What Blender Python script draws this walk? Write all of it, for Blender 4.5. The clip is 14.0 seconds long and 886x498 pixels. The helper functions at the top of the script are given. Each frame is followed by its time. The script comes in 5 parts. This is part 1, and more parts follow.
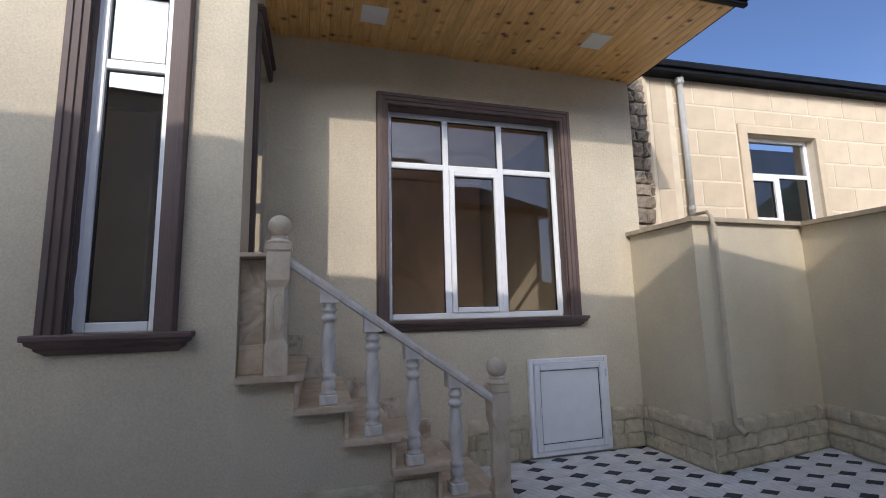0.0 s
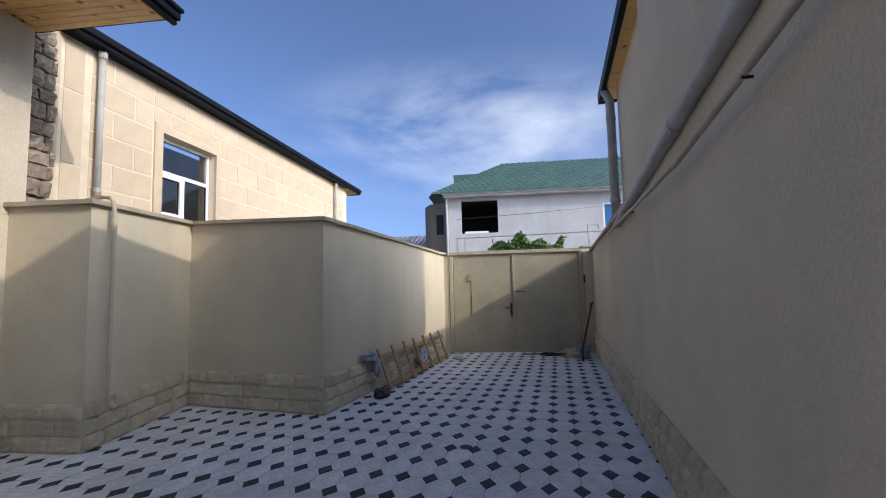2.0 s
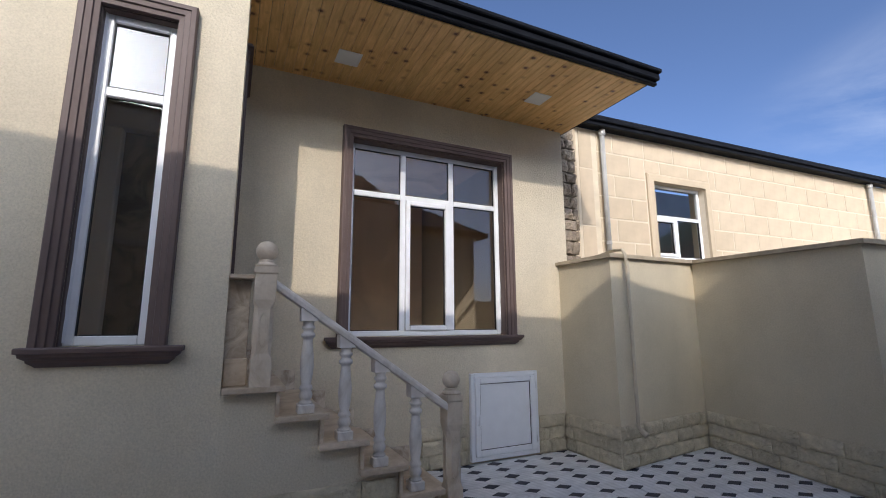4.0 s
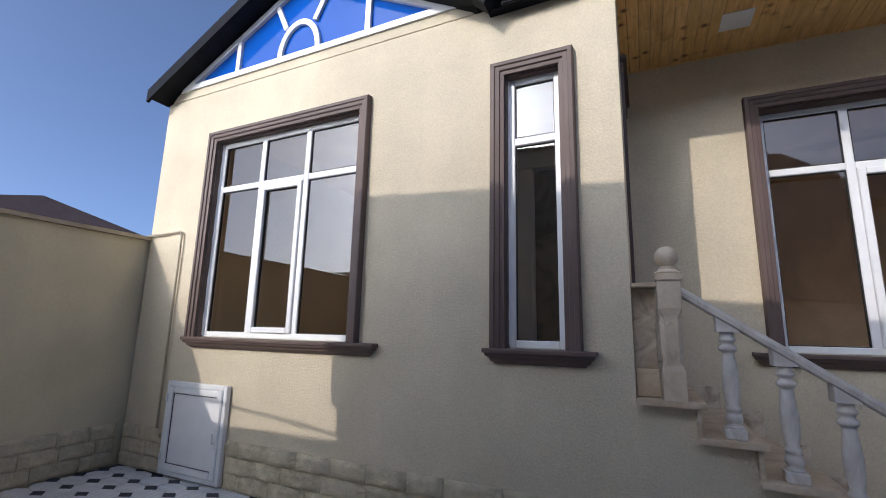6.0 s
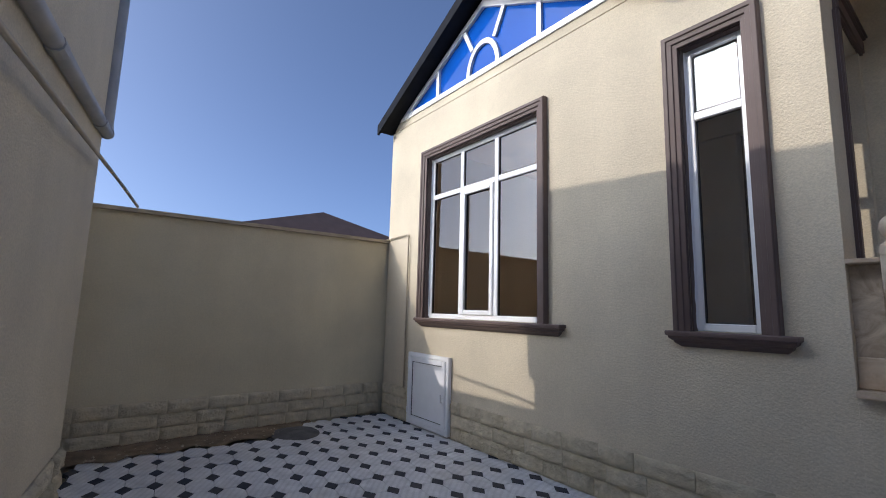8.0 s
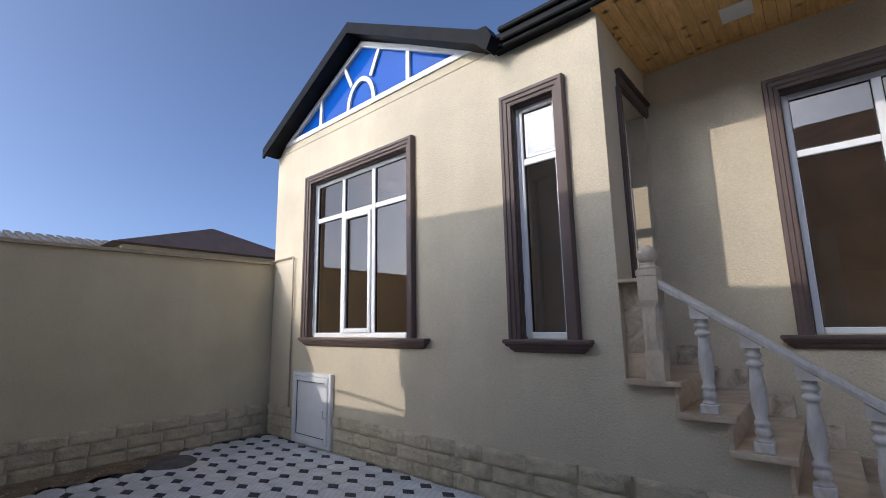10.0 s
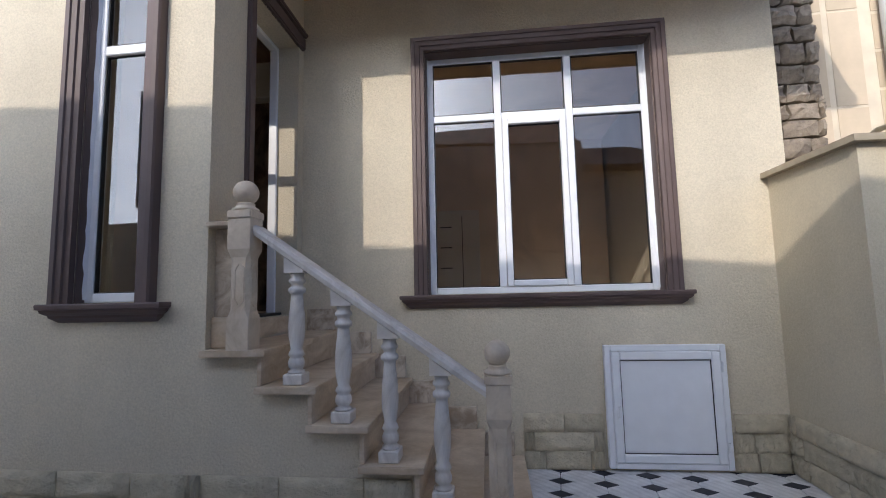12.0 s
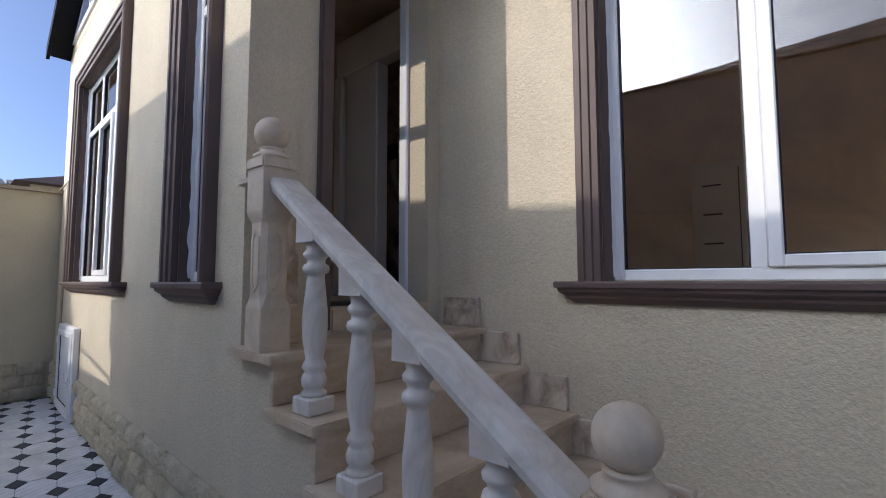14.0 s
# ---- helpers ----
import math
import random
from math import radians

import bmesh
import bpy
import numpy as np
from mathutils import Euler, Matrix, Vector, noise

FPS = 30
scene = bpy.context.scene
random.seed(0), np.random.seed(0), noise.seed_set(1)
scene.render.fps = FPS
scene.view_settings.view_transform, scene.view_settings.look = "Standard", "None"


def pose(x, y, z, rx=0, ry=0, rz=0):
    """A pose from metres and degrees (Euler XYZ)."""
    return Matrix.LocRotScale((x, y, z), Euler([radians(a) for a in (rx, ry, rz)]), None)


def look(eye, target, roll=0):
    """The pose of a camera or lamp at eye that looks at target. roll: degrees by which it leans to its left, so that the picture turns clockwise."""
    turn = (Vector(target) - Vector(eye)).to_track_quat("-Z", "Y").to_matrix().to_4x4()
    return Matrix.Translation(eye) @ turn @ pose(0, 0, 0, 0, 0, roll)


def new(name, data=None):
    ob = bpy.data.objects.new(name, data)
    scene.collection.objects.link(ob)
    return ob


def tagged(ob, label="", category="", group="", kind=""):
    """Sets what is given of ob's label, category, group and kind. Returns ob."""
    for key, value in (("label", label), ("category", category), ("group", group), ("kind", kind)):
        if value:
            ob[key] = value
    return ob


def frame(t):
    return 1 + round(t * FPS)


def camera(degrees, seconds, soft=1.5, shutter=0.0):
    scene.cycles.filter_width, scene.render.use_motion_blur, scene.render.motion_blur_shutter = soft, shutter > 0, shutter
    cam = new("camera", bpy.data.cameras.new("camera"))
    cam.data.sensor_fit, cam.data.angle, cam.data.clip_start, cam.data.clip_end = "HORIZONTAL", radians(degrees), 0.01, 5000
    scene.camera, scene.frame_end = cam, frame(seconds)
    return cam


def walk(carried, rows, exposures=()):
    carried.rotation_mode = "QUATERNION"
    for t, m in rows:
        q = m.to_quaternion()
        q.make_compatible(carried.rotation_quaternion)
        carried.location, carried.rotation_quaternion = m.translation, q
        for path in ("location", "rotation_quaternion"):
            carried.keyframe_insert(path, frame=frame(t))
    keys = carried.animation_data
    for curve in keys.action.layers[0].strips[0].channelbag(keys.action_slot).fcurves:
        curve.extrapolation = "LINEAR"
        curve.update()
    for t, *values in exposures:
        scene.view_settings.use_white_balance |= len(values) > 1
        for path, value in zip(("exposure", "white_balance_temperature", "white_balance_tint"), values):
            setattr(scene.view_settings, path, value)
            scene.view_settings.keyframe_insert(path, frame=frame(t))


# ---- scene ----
cam = camera(89.5, 14.0, 1.0)
PATH = [
    (0, (0.454, -2.906, 1.398), (0.997, -1.002, 1.677), -1.4),
    (0.5, (0.377, -2.966, 1.386), (1.412, -1.27, 1.616), -1.9),
    (1, (0.339, -3.127, 1.366), (1.945, -1.952, 1.567), -1.8),
    (1.5, (0.288, -3.213, 1.382), (2.195, -2.637, 1.566), -1.1),
    (2, (0.169, -3.257, 1.333), (2.148, -3.026, 1.506), -1.4),
    (2.5, (0.111, -3.237, 1.343), (2.081, -2.946, 1.519), -0.6),
    (3, (0.118, -3.227, 1.385), (1.928, -2.405, 1.602), -0.6),
    (3.5, (0.109, -3.244, 1.433), (1.464, -1.8, 1.711), -0.7),
    (4, (0.047, -3.254, 1.434), (0.888, -1.471, 1.773), -0.3),
    (4.2, (0.027, -3.236, 1.459), (0.73, -1.398, 1.816), -0.6),
    (6.3, (0.132, -3.216, 1.427), (-0.845, -1.508, 1.79), 1.7),
    (6.5, (0.161, -3.238, 1.423), (-0.907, -1.584, 1.774), 1.8),
    (7, (0.257, -3.333, 1.402), (-1.034, -1.835, 1.703), 1.9),
    (7.5, (0.396, -3.39, 1.401), (-1.075, -2.065, 1.685), 1.6),
    (7.7, (0.473, -3.389, 1.41), (-1.085, -2.165, 1.682), 1.5),
    (9.8, (1.084, -3.511, 1.482), (-0.349, -2.149, 1.784), -0.7),
    (10, (1.152, -3.459, 1.469), (-0.114, -1.947, 1.8), -1.1),
    (10.5, (1.321, -3.29, 1.451), (0.413, -1.542, 1.798), -0.8),
    (11, (1.437, -3.082, 1.389), (0.946, -1.168, 1.696), -1.2),
    (11.5, (1.488, -2.749, 1.373), (1.201, -0.785, 1.619), -0.8),
    (12, (1.584, -2.445, 1.34), (1.379, -0.466, 1.539), -1.3),
    (12.5, (1.711, -2.12, 1.334), (1.29, -0.172, 1.497), -0.8),
    (13, (1.773, -1.721, 1.295), (1.188, 0.184, 1.465), -1.4),
    (13.5, (1.863, -1.34, 1.314), (1.006, 0.46, 1.463), -1.0),
    (14, (1.929, -0.989, 1.334), (0.614, 0.511, 1.476), -0.1),
]
walk(cam, [(t, look(eye, target, roll)) for t, eye, target, roll in PATH], [(0.0, 0.83, 6620, 13), (1.0, 0.82, 6650, 13), (2.0, 0.90, 6680, 13), (3.0, 0.87, 6680, 13), (4.0, 0.87, 6720, 13), (4.2, 0.87, 6720, 13), (6.3, 0.82, 6650, 13), (7.5, 0.76, 6600, 13), (9.8, 0.77, 6640, 13), (10.5, 0.88, 6680, 13), (11.0, 0.93, 6620, 13), (12.0, 1.08, 6520, 13), (14.0, 1.10, 6500, 13)])

# ---- world, sun, exposure ----
SUN_FROM = Vector((-0.415, -1.0, 0.556)).normalized()
world = bpy.data.worlds.new("sky")
scene.world = world
world.use_nodes = True
wn, wl = world.node_tree.nodes, world.node_tree.links
wn.clear()
w_out = wn.new("ShaderNodeOutputWorld")
w_bg = wn.new("ShaderNodeBackground")
w_sky = wn.new("ShaderNodeTexSky")
w_sky.sky_type = "NISHITA"
w_sky.sun_disc = False
w_sky.sun_elevation = math.asin(SUN_FROM.z)
w_sky.sun_rotation = math.atan2(SUN_FROM.x, SUN_FROM.y)
w_sky.altitude = 0
w_sky.air_density = 0.43
w_sky.dust_density = 3.3
w_sky.ozone_density = 2.6
w_co = wn.new("ShaderNodeTexCoord")
w_map = wn.new("ShaderNodeMapping")
w_map.inputs["Scale"].default_value = (1.6, 2.6, 6.0)
w_map.inputs["Location"].default_value = (0.0, 0.0, 0.7)
w_map.inputs["Rotation"].default_value = (0.25, 0.1, 0.5)
w_noise = wn.new("ShaderNodeTexNoise")
w_noise.inputs["Scale"].default_value = 1.15
w_noise.inputs["Detail"].default_value = 9
w_noise.inputs["Roughness"].default_value = 0.58
w_noise.inputs["Distortion"].default_value = 0.35
w_ramp = wn.new("ShaderNodeValToRGB")
w_ramp.color_ramp.elements[0].position = 0.36
w_ramp.color_ramp.elements[1].position = 0.72
w_ramp.color_ramp.elements[0].color = (0, 0, 0, 1)
w_ramp.color_ramp.elements[1].color = (0.5, 0.5, 0.5, 1)
w_mix = wn.new("ShaderNodeMixRGB")
w_mix.inputs[2].default_value = (4.6, 5.0, 5.6, 1)
w_bg.inputs["Strength"].default_value = 0.15
wl.new(w_co.outputs["Generated"], w_map.inputs["Vector"])
wl.new(w_map.outputs["Vector"], w_noise.inputs["Vector"])
wl.new(w_noise.outputs["Fac"], w_ramp.inputs["Fac"])
w_off = wn.new("ShaderNodeVectorMath")
w_off.operation = "SUBTRACT"
w_off.inputs[1].default_value = (0.935, 0.06, 0.33)
w_fit = wn.new("ShaderNodeVectorMath")
w_fit.operation = "MULTIPLY"
w_fit.inputs[1].default_value = (1.0, 2.3, 6.0)
w_len = wn.new("ShaderNodeVectorMath")
w_len.operation = "LENGTH"
w_side = wn.new("ShaderNodeMapRange")
w_side.interpolation_type = "SMOOTHSTEP"
w_side.inputs["From Min"].default_value = 1.05
w_side.inputs["From Max"].default_value = 0.25
w_mul = wn.new("ShaderNodeMath")
w_mul.operation = "MULTIPLY"
wl.new(w_co.outputs["Generated"], w_off.inputs[0])
wl.new(w_off.outputs["Vector"], w_fit.inputs[0])
wl.new(w_fit.outputs["Vector"], w_len.inputs[0])
wl.new(w_len.outputs["Value"], w_side.inputs["Value"])
wl.new(w_side.outputs["Result"], w_mul.inputs[0])
wl.new(w_ramp.outputs["Color"], w_mul.inputs[1])
wl.new(w_mul.outputs["Value"], w_mix.inputs[0])
w_blue = wn.new("ShaderNodeMixRGB")
w_blue.blend_type = "MULTIPLY"
w_blue.inputs[0].default_value = 1.0
w_blue.inputs[2].default_value = (0.86, 1.0, 1.12, 1)
wl.new(w_sky.outputs["Color"], w_blue.inputs[1])
wl.new(w_blue.outputs["Color"], w_mix.inputs[1])
wl.new(w_mix.outputs["Color"], w_bg.inputs["Color"])
wl.new(w_bg.outputs["Background"], w_out.inputs["Surface"])

sun_data = bpy.data.lights.new("sun", "SUN")
sun_data.energy = 1.12
sun_data.angle = radians(0.53)
sun_data.color = (1.0, 0.94, 0.85)
sun = new("sun", sun_data)
sun.matrix_world = look(SUN_FROM * 30, (0, 0, 0))


# ---- materials ----
class Mat:
    """A small wrapper that builds one procedural material."""

    def __init__(self, name, color, rough=0.7, metal=0.0, coat=0.0):
        self.m = bpy.data.materials.new(name)
        self.m.use_nodes = True
        self.n, self.l = self.m.node_tree.nodes, self.m.node_tree.links
        self.b = self.n["Principled BSDF"]
        self.b.inputs["Base Color"].default_value = (*color, 1)
        self.b.inputs["Roughness"].default_value = rough
        self.b.inputs["Metallic"].default_value = metal
        self.b.inputs["Coat Weight"].default_value = coat
        self.color = None
        self.base = color
        self.height = None
        self.co = self.n.new("ShaderNodeTexCoord").outputs["Object"]

    def mapped(self, scale=(1, 1, 1), rot=(0, 0, 0)):
        mp = self.n.new("ShaderNodeMapping")
        mp.inputs["Scale"].default_value = scale
        mp.inputs["Rotation"].default_value = rot
        self.l.new(self.co, mp.inputs["Vector"])
        return mp.outputs["Vector"]

    def noise(self, scale, detail=4, rough=0.55, vec=None, distort=0.0):
        t = self.n.new("ShaderNodeTexNoise")
        t.inputs["Scale"].default_value = scale
        t.inputs["Detail"].default_value = detail
        t.inputs["Roughness"].default_value = rough
        t.inputs["Distortion"].default_value = distort
        self.l.new(vec or self.co, t.inputs["Vector"])
        return t.outputs["Fac"]

    def voronoi(self, scale, vec=None, feature="F1"):
        t = self.n.new("ShaderNodeTexVoronoi")
        t.feature = feature
        t.inputs["Scale"].default_value = scale
        self.l.new(vec or self.co, t.inputs["Vector"])
        return t.outputs["Distance"]

    def ramp(self, fac, *stops):
        r = self.n.new("ShaderNodeValToRGB")
        el = r.color_ramp.elements
        while len(el) < len(stops):
            el.new(0.5)
        for e, (p, c) in zip(el, stops):
            e.position = p
            e.color = (*c, 1) if isinstance(c, tuple) else (c, c, c, 1)
        self.l.new(fac, r.inputs["Fac"])
        return r.outputs["Color"]

    def tint(self, fac, amount=1.0, blend="MULTIPLY"):
        """Multiply the base colour by a grey or coloured field."""
        mx = self.n.new("ShaderNodeMixRGB")
        mx.blend_type = blend
        mx.inputs[0].default_value = amount
        if self.color is None:
            mx.inputs[1].default_value = (*self.base, 1)
        else:
            self.l.new(self.color, mx.inputs[1])
        self.l.new(fac, mx.inputs[2])
        self.color = mx.outputs[0]
        self.l.new(self.color, self.b.inputs["Base Color"])
        return self

    def over(self, fac, color):
        """Lay a second colour over the first one where fac is high."""
        mx = self.n.new("ShaderNodeMixRGB")
        if self.color is None:
            mx.inputs[1].default_value = (*self.base, 1)
        else:
            self.l.new(self.color, mx.inputs[1])
        mx.inputs[2].default_value = (*color, 1)
        self.l.new(fac, mx.inputs[0])
        self.color = mx.outputs[0]
        self.l.new(self.color, self.b.inputs["Base Color"])
        return self

    def bump(self, fac, strength=0.3, dist=0.005):
        bp = self.n.new("ShaderNodeBump")
        bp.inputs["Strength"].default_value = strength
        bp.inputs["Distance"].default_value = dist
        self.l.new(fac, bp.inputs["Height"])
        if self.height is not None:
            self.l.new(self.height, bp.inputs["Normal"])
        self.height = bp.outputs["Normal"]
        self.l.new(self.height, self.b.inputs["Normal"])
        return self

    def piece(self, lo, hi, island=False):
        """Vary the value from piece to piece."""
        if island:
            src = self.n.new("ShaderNodeNewGeometry").outputs["Random Per Island"]
        else:
            src = self.n.new("ShaderNodeObjectInfo").outputs["Random"]
        return self.tint(self.ramp(src, (0.0, lo), (1.0, hi)))


def stucco(name, color, grain=85.0, strength=0.75, lo=0.90, hi=1.05, fleck=0.4):
    k = Mat(name, color, 0.92)
    off = k.n.new("ShaderNodeVectorMath")
    off.inputs[1].default_value = (0.3713, 0.5377, 0.7131)
    k.l.new(k.co, off.inputs[0])
    k.co = off.outputs[0]
    k.tint(k.ramp(k.noise(1.1, 5, 0.6), (0.3, 0.88), (0.7, 1.06)))
    k.tint(k.ramp(k.noise(0.5, 3, 0.5, k.mapped((3.0, 3.0, 0.35))), (0.32, 0.93), (0.68, 1.04)))
    k.tint(k.ramp(k.noise(grain, 3), (0.32, lo), (0.66, hi)))
    k.over(k.ramp(k.noise(grain * 1.7, 1), (0.76, 0.0), (0.80, fleck)), (0.80, 0.76, 0.66))
    k.bump(k.noise(grain * 0.7, 3, 0.6), strength, 0.014)
    k.bump(k.noise(grain * 3.0, 2), 0.4, 0.003)
    return k.m


M = {}
M["stucco"] = stucco("beige_stucco", (0.652, 0.572, 0.43), 85, 0.55)
M["yard_stucco"] = stucco("yard_wall_stucco", (0.62, 0.54, 0.39), 75, 0.25, 0.93, 1.03, 0.15)
M["left_stucco"] = stucco("side_wall_stucco", (0.64, 0.565, 0.40), 75, 0.2, 0.94, 1.03, 0.1)
k = Mat("plinth_stone", (0.69, 0.61, 0.45), 0.95)
k.piece((0.88, 0.87, 0.84), (1.06, 1.05, 1.03))
k.tint(k.ramp(k.noise(9, 6, 0.6, k.mapped((0.33, 1, 1))), (0.3, 0.74), (0.7, 1.1))).bump(k.noise(16, 6, 0.65, k.mapped((0.33, 1, 1))), 1.0, 0.045).bump(k.noise(60, 3), 0.35, 0.004)
M["plinth"] = k.m
k = Mat("stone_mortar", (0.40, 0.335, 0.22), 0.95)
k.tint(k.ramp(k.noise(14, 4), (0.3, 0.75), (0.7, 1.1))).bump(k.noise(50, 3), 0.4, 0.004)
M["mortar"] = k.m
k = Mat("brown_moulding", (0.115, 0.077, 0.068), 0.6)
k.tint(k.ramp(k.noise(3, 4), (0.3, 0.85), (0.7, 1.12))).bump(k.noise(120, 2), 0.15, 0.002)
M["moulding"] = k.m
k = Mat("white_pvc", (0.80, 0.81, 0.83), 0.32)
k.tint(k.ramp(k.noise(6, 4), (0.3, 0.93), (0.7, 1.0))).bump(k.noise(200, 2), 0.03, 0.001)
M["pvc"] = k.m
k = Mat("gasket", (0.02, 0.02, 0.022), 0.6)
k.tint(k.ramp(k.noise(30, 2), (0.3, 0.8), (0.7, 1.2)))
M["gasket"] = k.m


def glass(name, tint, rough=0.0, ior=1.52):
    m = bpy.data.materials.new(name)
    m.use_nodes = True
    n, l = m.node_tree.nodes, m.node_tree.links
    n.clear()
    out = n.new("ShaderNodeOutputMaterial")
    mix = n.new("ShaderNodeMixShader")
    fr = n.new("ShaderNodeFresnel")
    fr.inputs["IOR"].default_value = ior
    tr = n.new("ShaderNodeBsdfTransparent")
    tr.inputs["Color"].default_value = (*tint, 1)
    gl = n.new("ShaderNodeBsdfGlossy")
    gl.inputs["Roughness"].default_value = rough
    wob = n.new("ShaderNodeTexNoise")
    wob.inputs["Scale"].default_value = 1.6
    wob.inputs["Detail"].default_value = 1
    co = n.new("ShaderNodeTexCoord")
    l.new(co.outputs["Object"], wob.inputs["Vector"])
    bp = n.new("ShaderNodeBump")
    bp.inputs["Strength"].default_value = 0.03
    bp.inputs["Distance"].default_value = 0.001
    l.new(wob.outputs["Fac"], bp.inputs["Height"])
    l.new(bp.outputs["Normal"], gl.inputs["Normal"])
    l.new(fr.outputs["Fac"], mix.inputs[0])
    l.new(tr.outputs["BSDF"], mix.inputs[1])
    l.new(gl.outputs["BSDF"], mix.inputs[2])
    l.new(mix.outputs["Shader"], out.inputs["Surface"])
    return m


M["glass"] = glass("window_glass", (0.95, 0.94, 0.92), 0.0, 2.05)
M["clear"] = bpy.data.materials.new("clear_glass_back")
M["clear"].use_nodes = True
cn = M["clear"].node_tree.nodes
cn.clear()
c_out = cn.new("ShaderNodeOutputMaterial")
c_tr = cn.new("ShaderNodeBsdfTransparent")
c_tr.inputs["Color"].default_value = (0.97, 0.98, 0.97, 1)
M["clear"].node_tree.links.new(c_tr.outputs["BSDF"], c_out.inputs["Surface"])
k = Mat("blue_mirror_glass", (0.004, 0.085, 0.42), 0.08)
k.b.inputs["Specular IOR Level"].default_value = 0.3
k.tint(k.ramp(k.noise(0.8, 2), (0.3, 0.85), (0.7, 1.1)))
M["blue_glass"] = k.m

k = Mat("paver_light", (0.74, 0.74, 0.735), 0.72)
k.piece((0.86, 0.86, 0.87), (1.06, 1.06, 1.06))
k.tint(k.ramp(k.noise(9, 5), (0.3, 0.84), (0.7, 1.08))).tint(k.ramp(k.noise(120, 2), (0.3, 0.93), (0.7, 1.04)))
ring = k.n.new("ShaderNodeTexWave")
ring.wave_type = "RINGS"
ring.rings_direction = "Z"
ring.inputs["Scale"].default_value = 5.2
ring.inputs["Distortion"].default_value = 0.4
k.l.new(k.mapped((1.0, 1.5, 1.0)), ring.inputs["Vector"])
k.tint(k.ramp(ring.outputs["Fac"], (0.1, 0.93), (0.6, 1.03)))
k.co = k.n.new("ShaderNodeNewGeometry").outputs["Position"]
k.over(k.ramp(k.noise(0.9, 6, 0.65), (0.50, 0.0), (0.72, 0.45)), (0.56, 0.50, 0.41))
k.tint(k.ramp(k.noise(2.3, 6, 0.7), (0.34, 0.88), (0.6, 1.04)))
k.over(k.ramp(k.noise(26, 3, 0.6), (0.70, 0.0), (0.78, 0.35)), (0.30, 0.27, 0.23))
k.bump(ring.outputs["Fac"], 0.25, 0.004).bump(k.noise(90, 3), 0.2, 0.002)
M["paver_light"] = k.m
k = Mat("paver_dark", (0.028, 0.031, 0.040), 0.65)
k.piece((0.7, 0.7, 0.72), (1.5, 1.5, 1.5))
k.tint(k.ramp(k.noise(20, 4), (0.3, 0.75), (0.7, 1.35))).bump(k.noise(90, 3), 0.2, 0.002)
M["paver_dark"] = k.m
k = Mat("joint_sand", (0.15, 0.145, 0.135), 0.95)
k.tint(k.ramp(k.noise(8, 4), (0.3, 0.75), (0.7, 1.2))).bump(k.noise(80, 3), 0.4, 0.004)
M["joint"] = k.m
k = Mat("bare_soil", (0.25, 0.185, 0.12), 0.97)
k.tint(k.ramp(k.noise(5, 6), (0.3, 0.6), (0.7, 1.25))).bump(k.noise(22, 6, 0.7), 0.9, 0.02)
M["soil"] = k.m
k = Mat("grey_mortar", (0.13, 0.125, 0.12), 0.95)
k.tint(k.ramp(k.noise(9, 5), (0.3, 0.7), (0.7, 1.2))).bump(k.noise(30, 5), 0.8, 0.01)
M["grey_mortar"] = k.m

k = Mat("pine_boards", (0.86, 0.55, 0.22), 0.38)
k.piece((0.90, 0.88, 0.84), (1.06, 1.07, 1.08), island=True)
k.tint(k.ramp(k.noise(5, 5, 0.6, k.mapped((9.0, 0.9, 1.0)), 0.6), (0.3, (0.80, 0.72, 0.60)), (0.68, (1.08, 1.08, 1.08))))
k.over(k.ramp(k.noise(2.6, 4, 0.6, k.mapped((2.0, 1.0, 1.0))), (0.56, 0.0), (0.74, 0.45)), (0.46, 0.19, 0.05))
vk = k.voronoi(1.0, k.mapped((6.5, 7.5, 1.0)))
k.over(k.ramp(vk, (0.12, 0.75), (0.30, 0.0)), (0.40, 0.17, 0.045))
k.over(k.ramp(vk, (0.09, 0.95), (0.16, 0.0)), (0.11, 0.038, 0.012))
k.bump(k.noise(10, 4, 0.6, k.mapped((12.0, 1.0, 1.0))), 0.12, 0.002)
M["pine"] = k.m
k = Mat("rough_timber", (0.38, 0.235, 0.12), 0.75)
k.tint(k.ramp(k.noise(6, 5, 0.6, k.mapped((1, 1, 6))), (0.3, 0.65), (0.7, 1.2))).bump(k.noise(30, 4), 0.3, 0.003)
M["timber"] = k.m
k = Mat("travertine", (0.65, 0.54, 0.41), 0.5)
k.tint(k.ramp(k.noise(4, 6, 0.6, k.mapped((1, 1, 2.5)), 0.8), (0.3, (0.72, 0.65, 0.57)), (0.68, (1.06, 1.06, 1.06))))
k.tint(k.ramp(k.noise(40, 3), (0.3, 0.93), (0.7, 1.04))).bump(k.noise(70, 4), 0.12, 0.002)
k.over(k.ramp(k.noise(2.2, 6, 0.7), (0.50, 0.0), (0.66, 0.5)), (0.40, 0.29, 0.19))
k.over(k.ramp(k.noise(18, 5, 0.7), (0.66, 0.0), (0.74, 0.4)), (0.36, 0.27, 0.19))
M["travertine"] = k.m
k = Mat("carved_limestone", (0.67, 0.57, 0.44), 0.6)
k.tint(k.ramp(k.noise(5, 6, 0.65, None, 1.0), (0.28, (0.72, 0.66, 0.60)), (0.66, (1.06, 1.06, 1.06))))
k.bump(k.noise(60, 4), 0.15, 0.002)
k.over(k.ramp(k.noise(3.0, 6, 0.7, k.mapped((1, 1, 0.5)), 1.5), (0.54, 0.0), (0.68, 0.5)), (0.42, 0.33, 0.24))
M["post_stone"] = k.m
k = Mat("pale_marble", (0.70, 0.655, 0.60), 0.5)
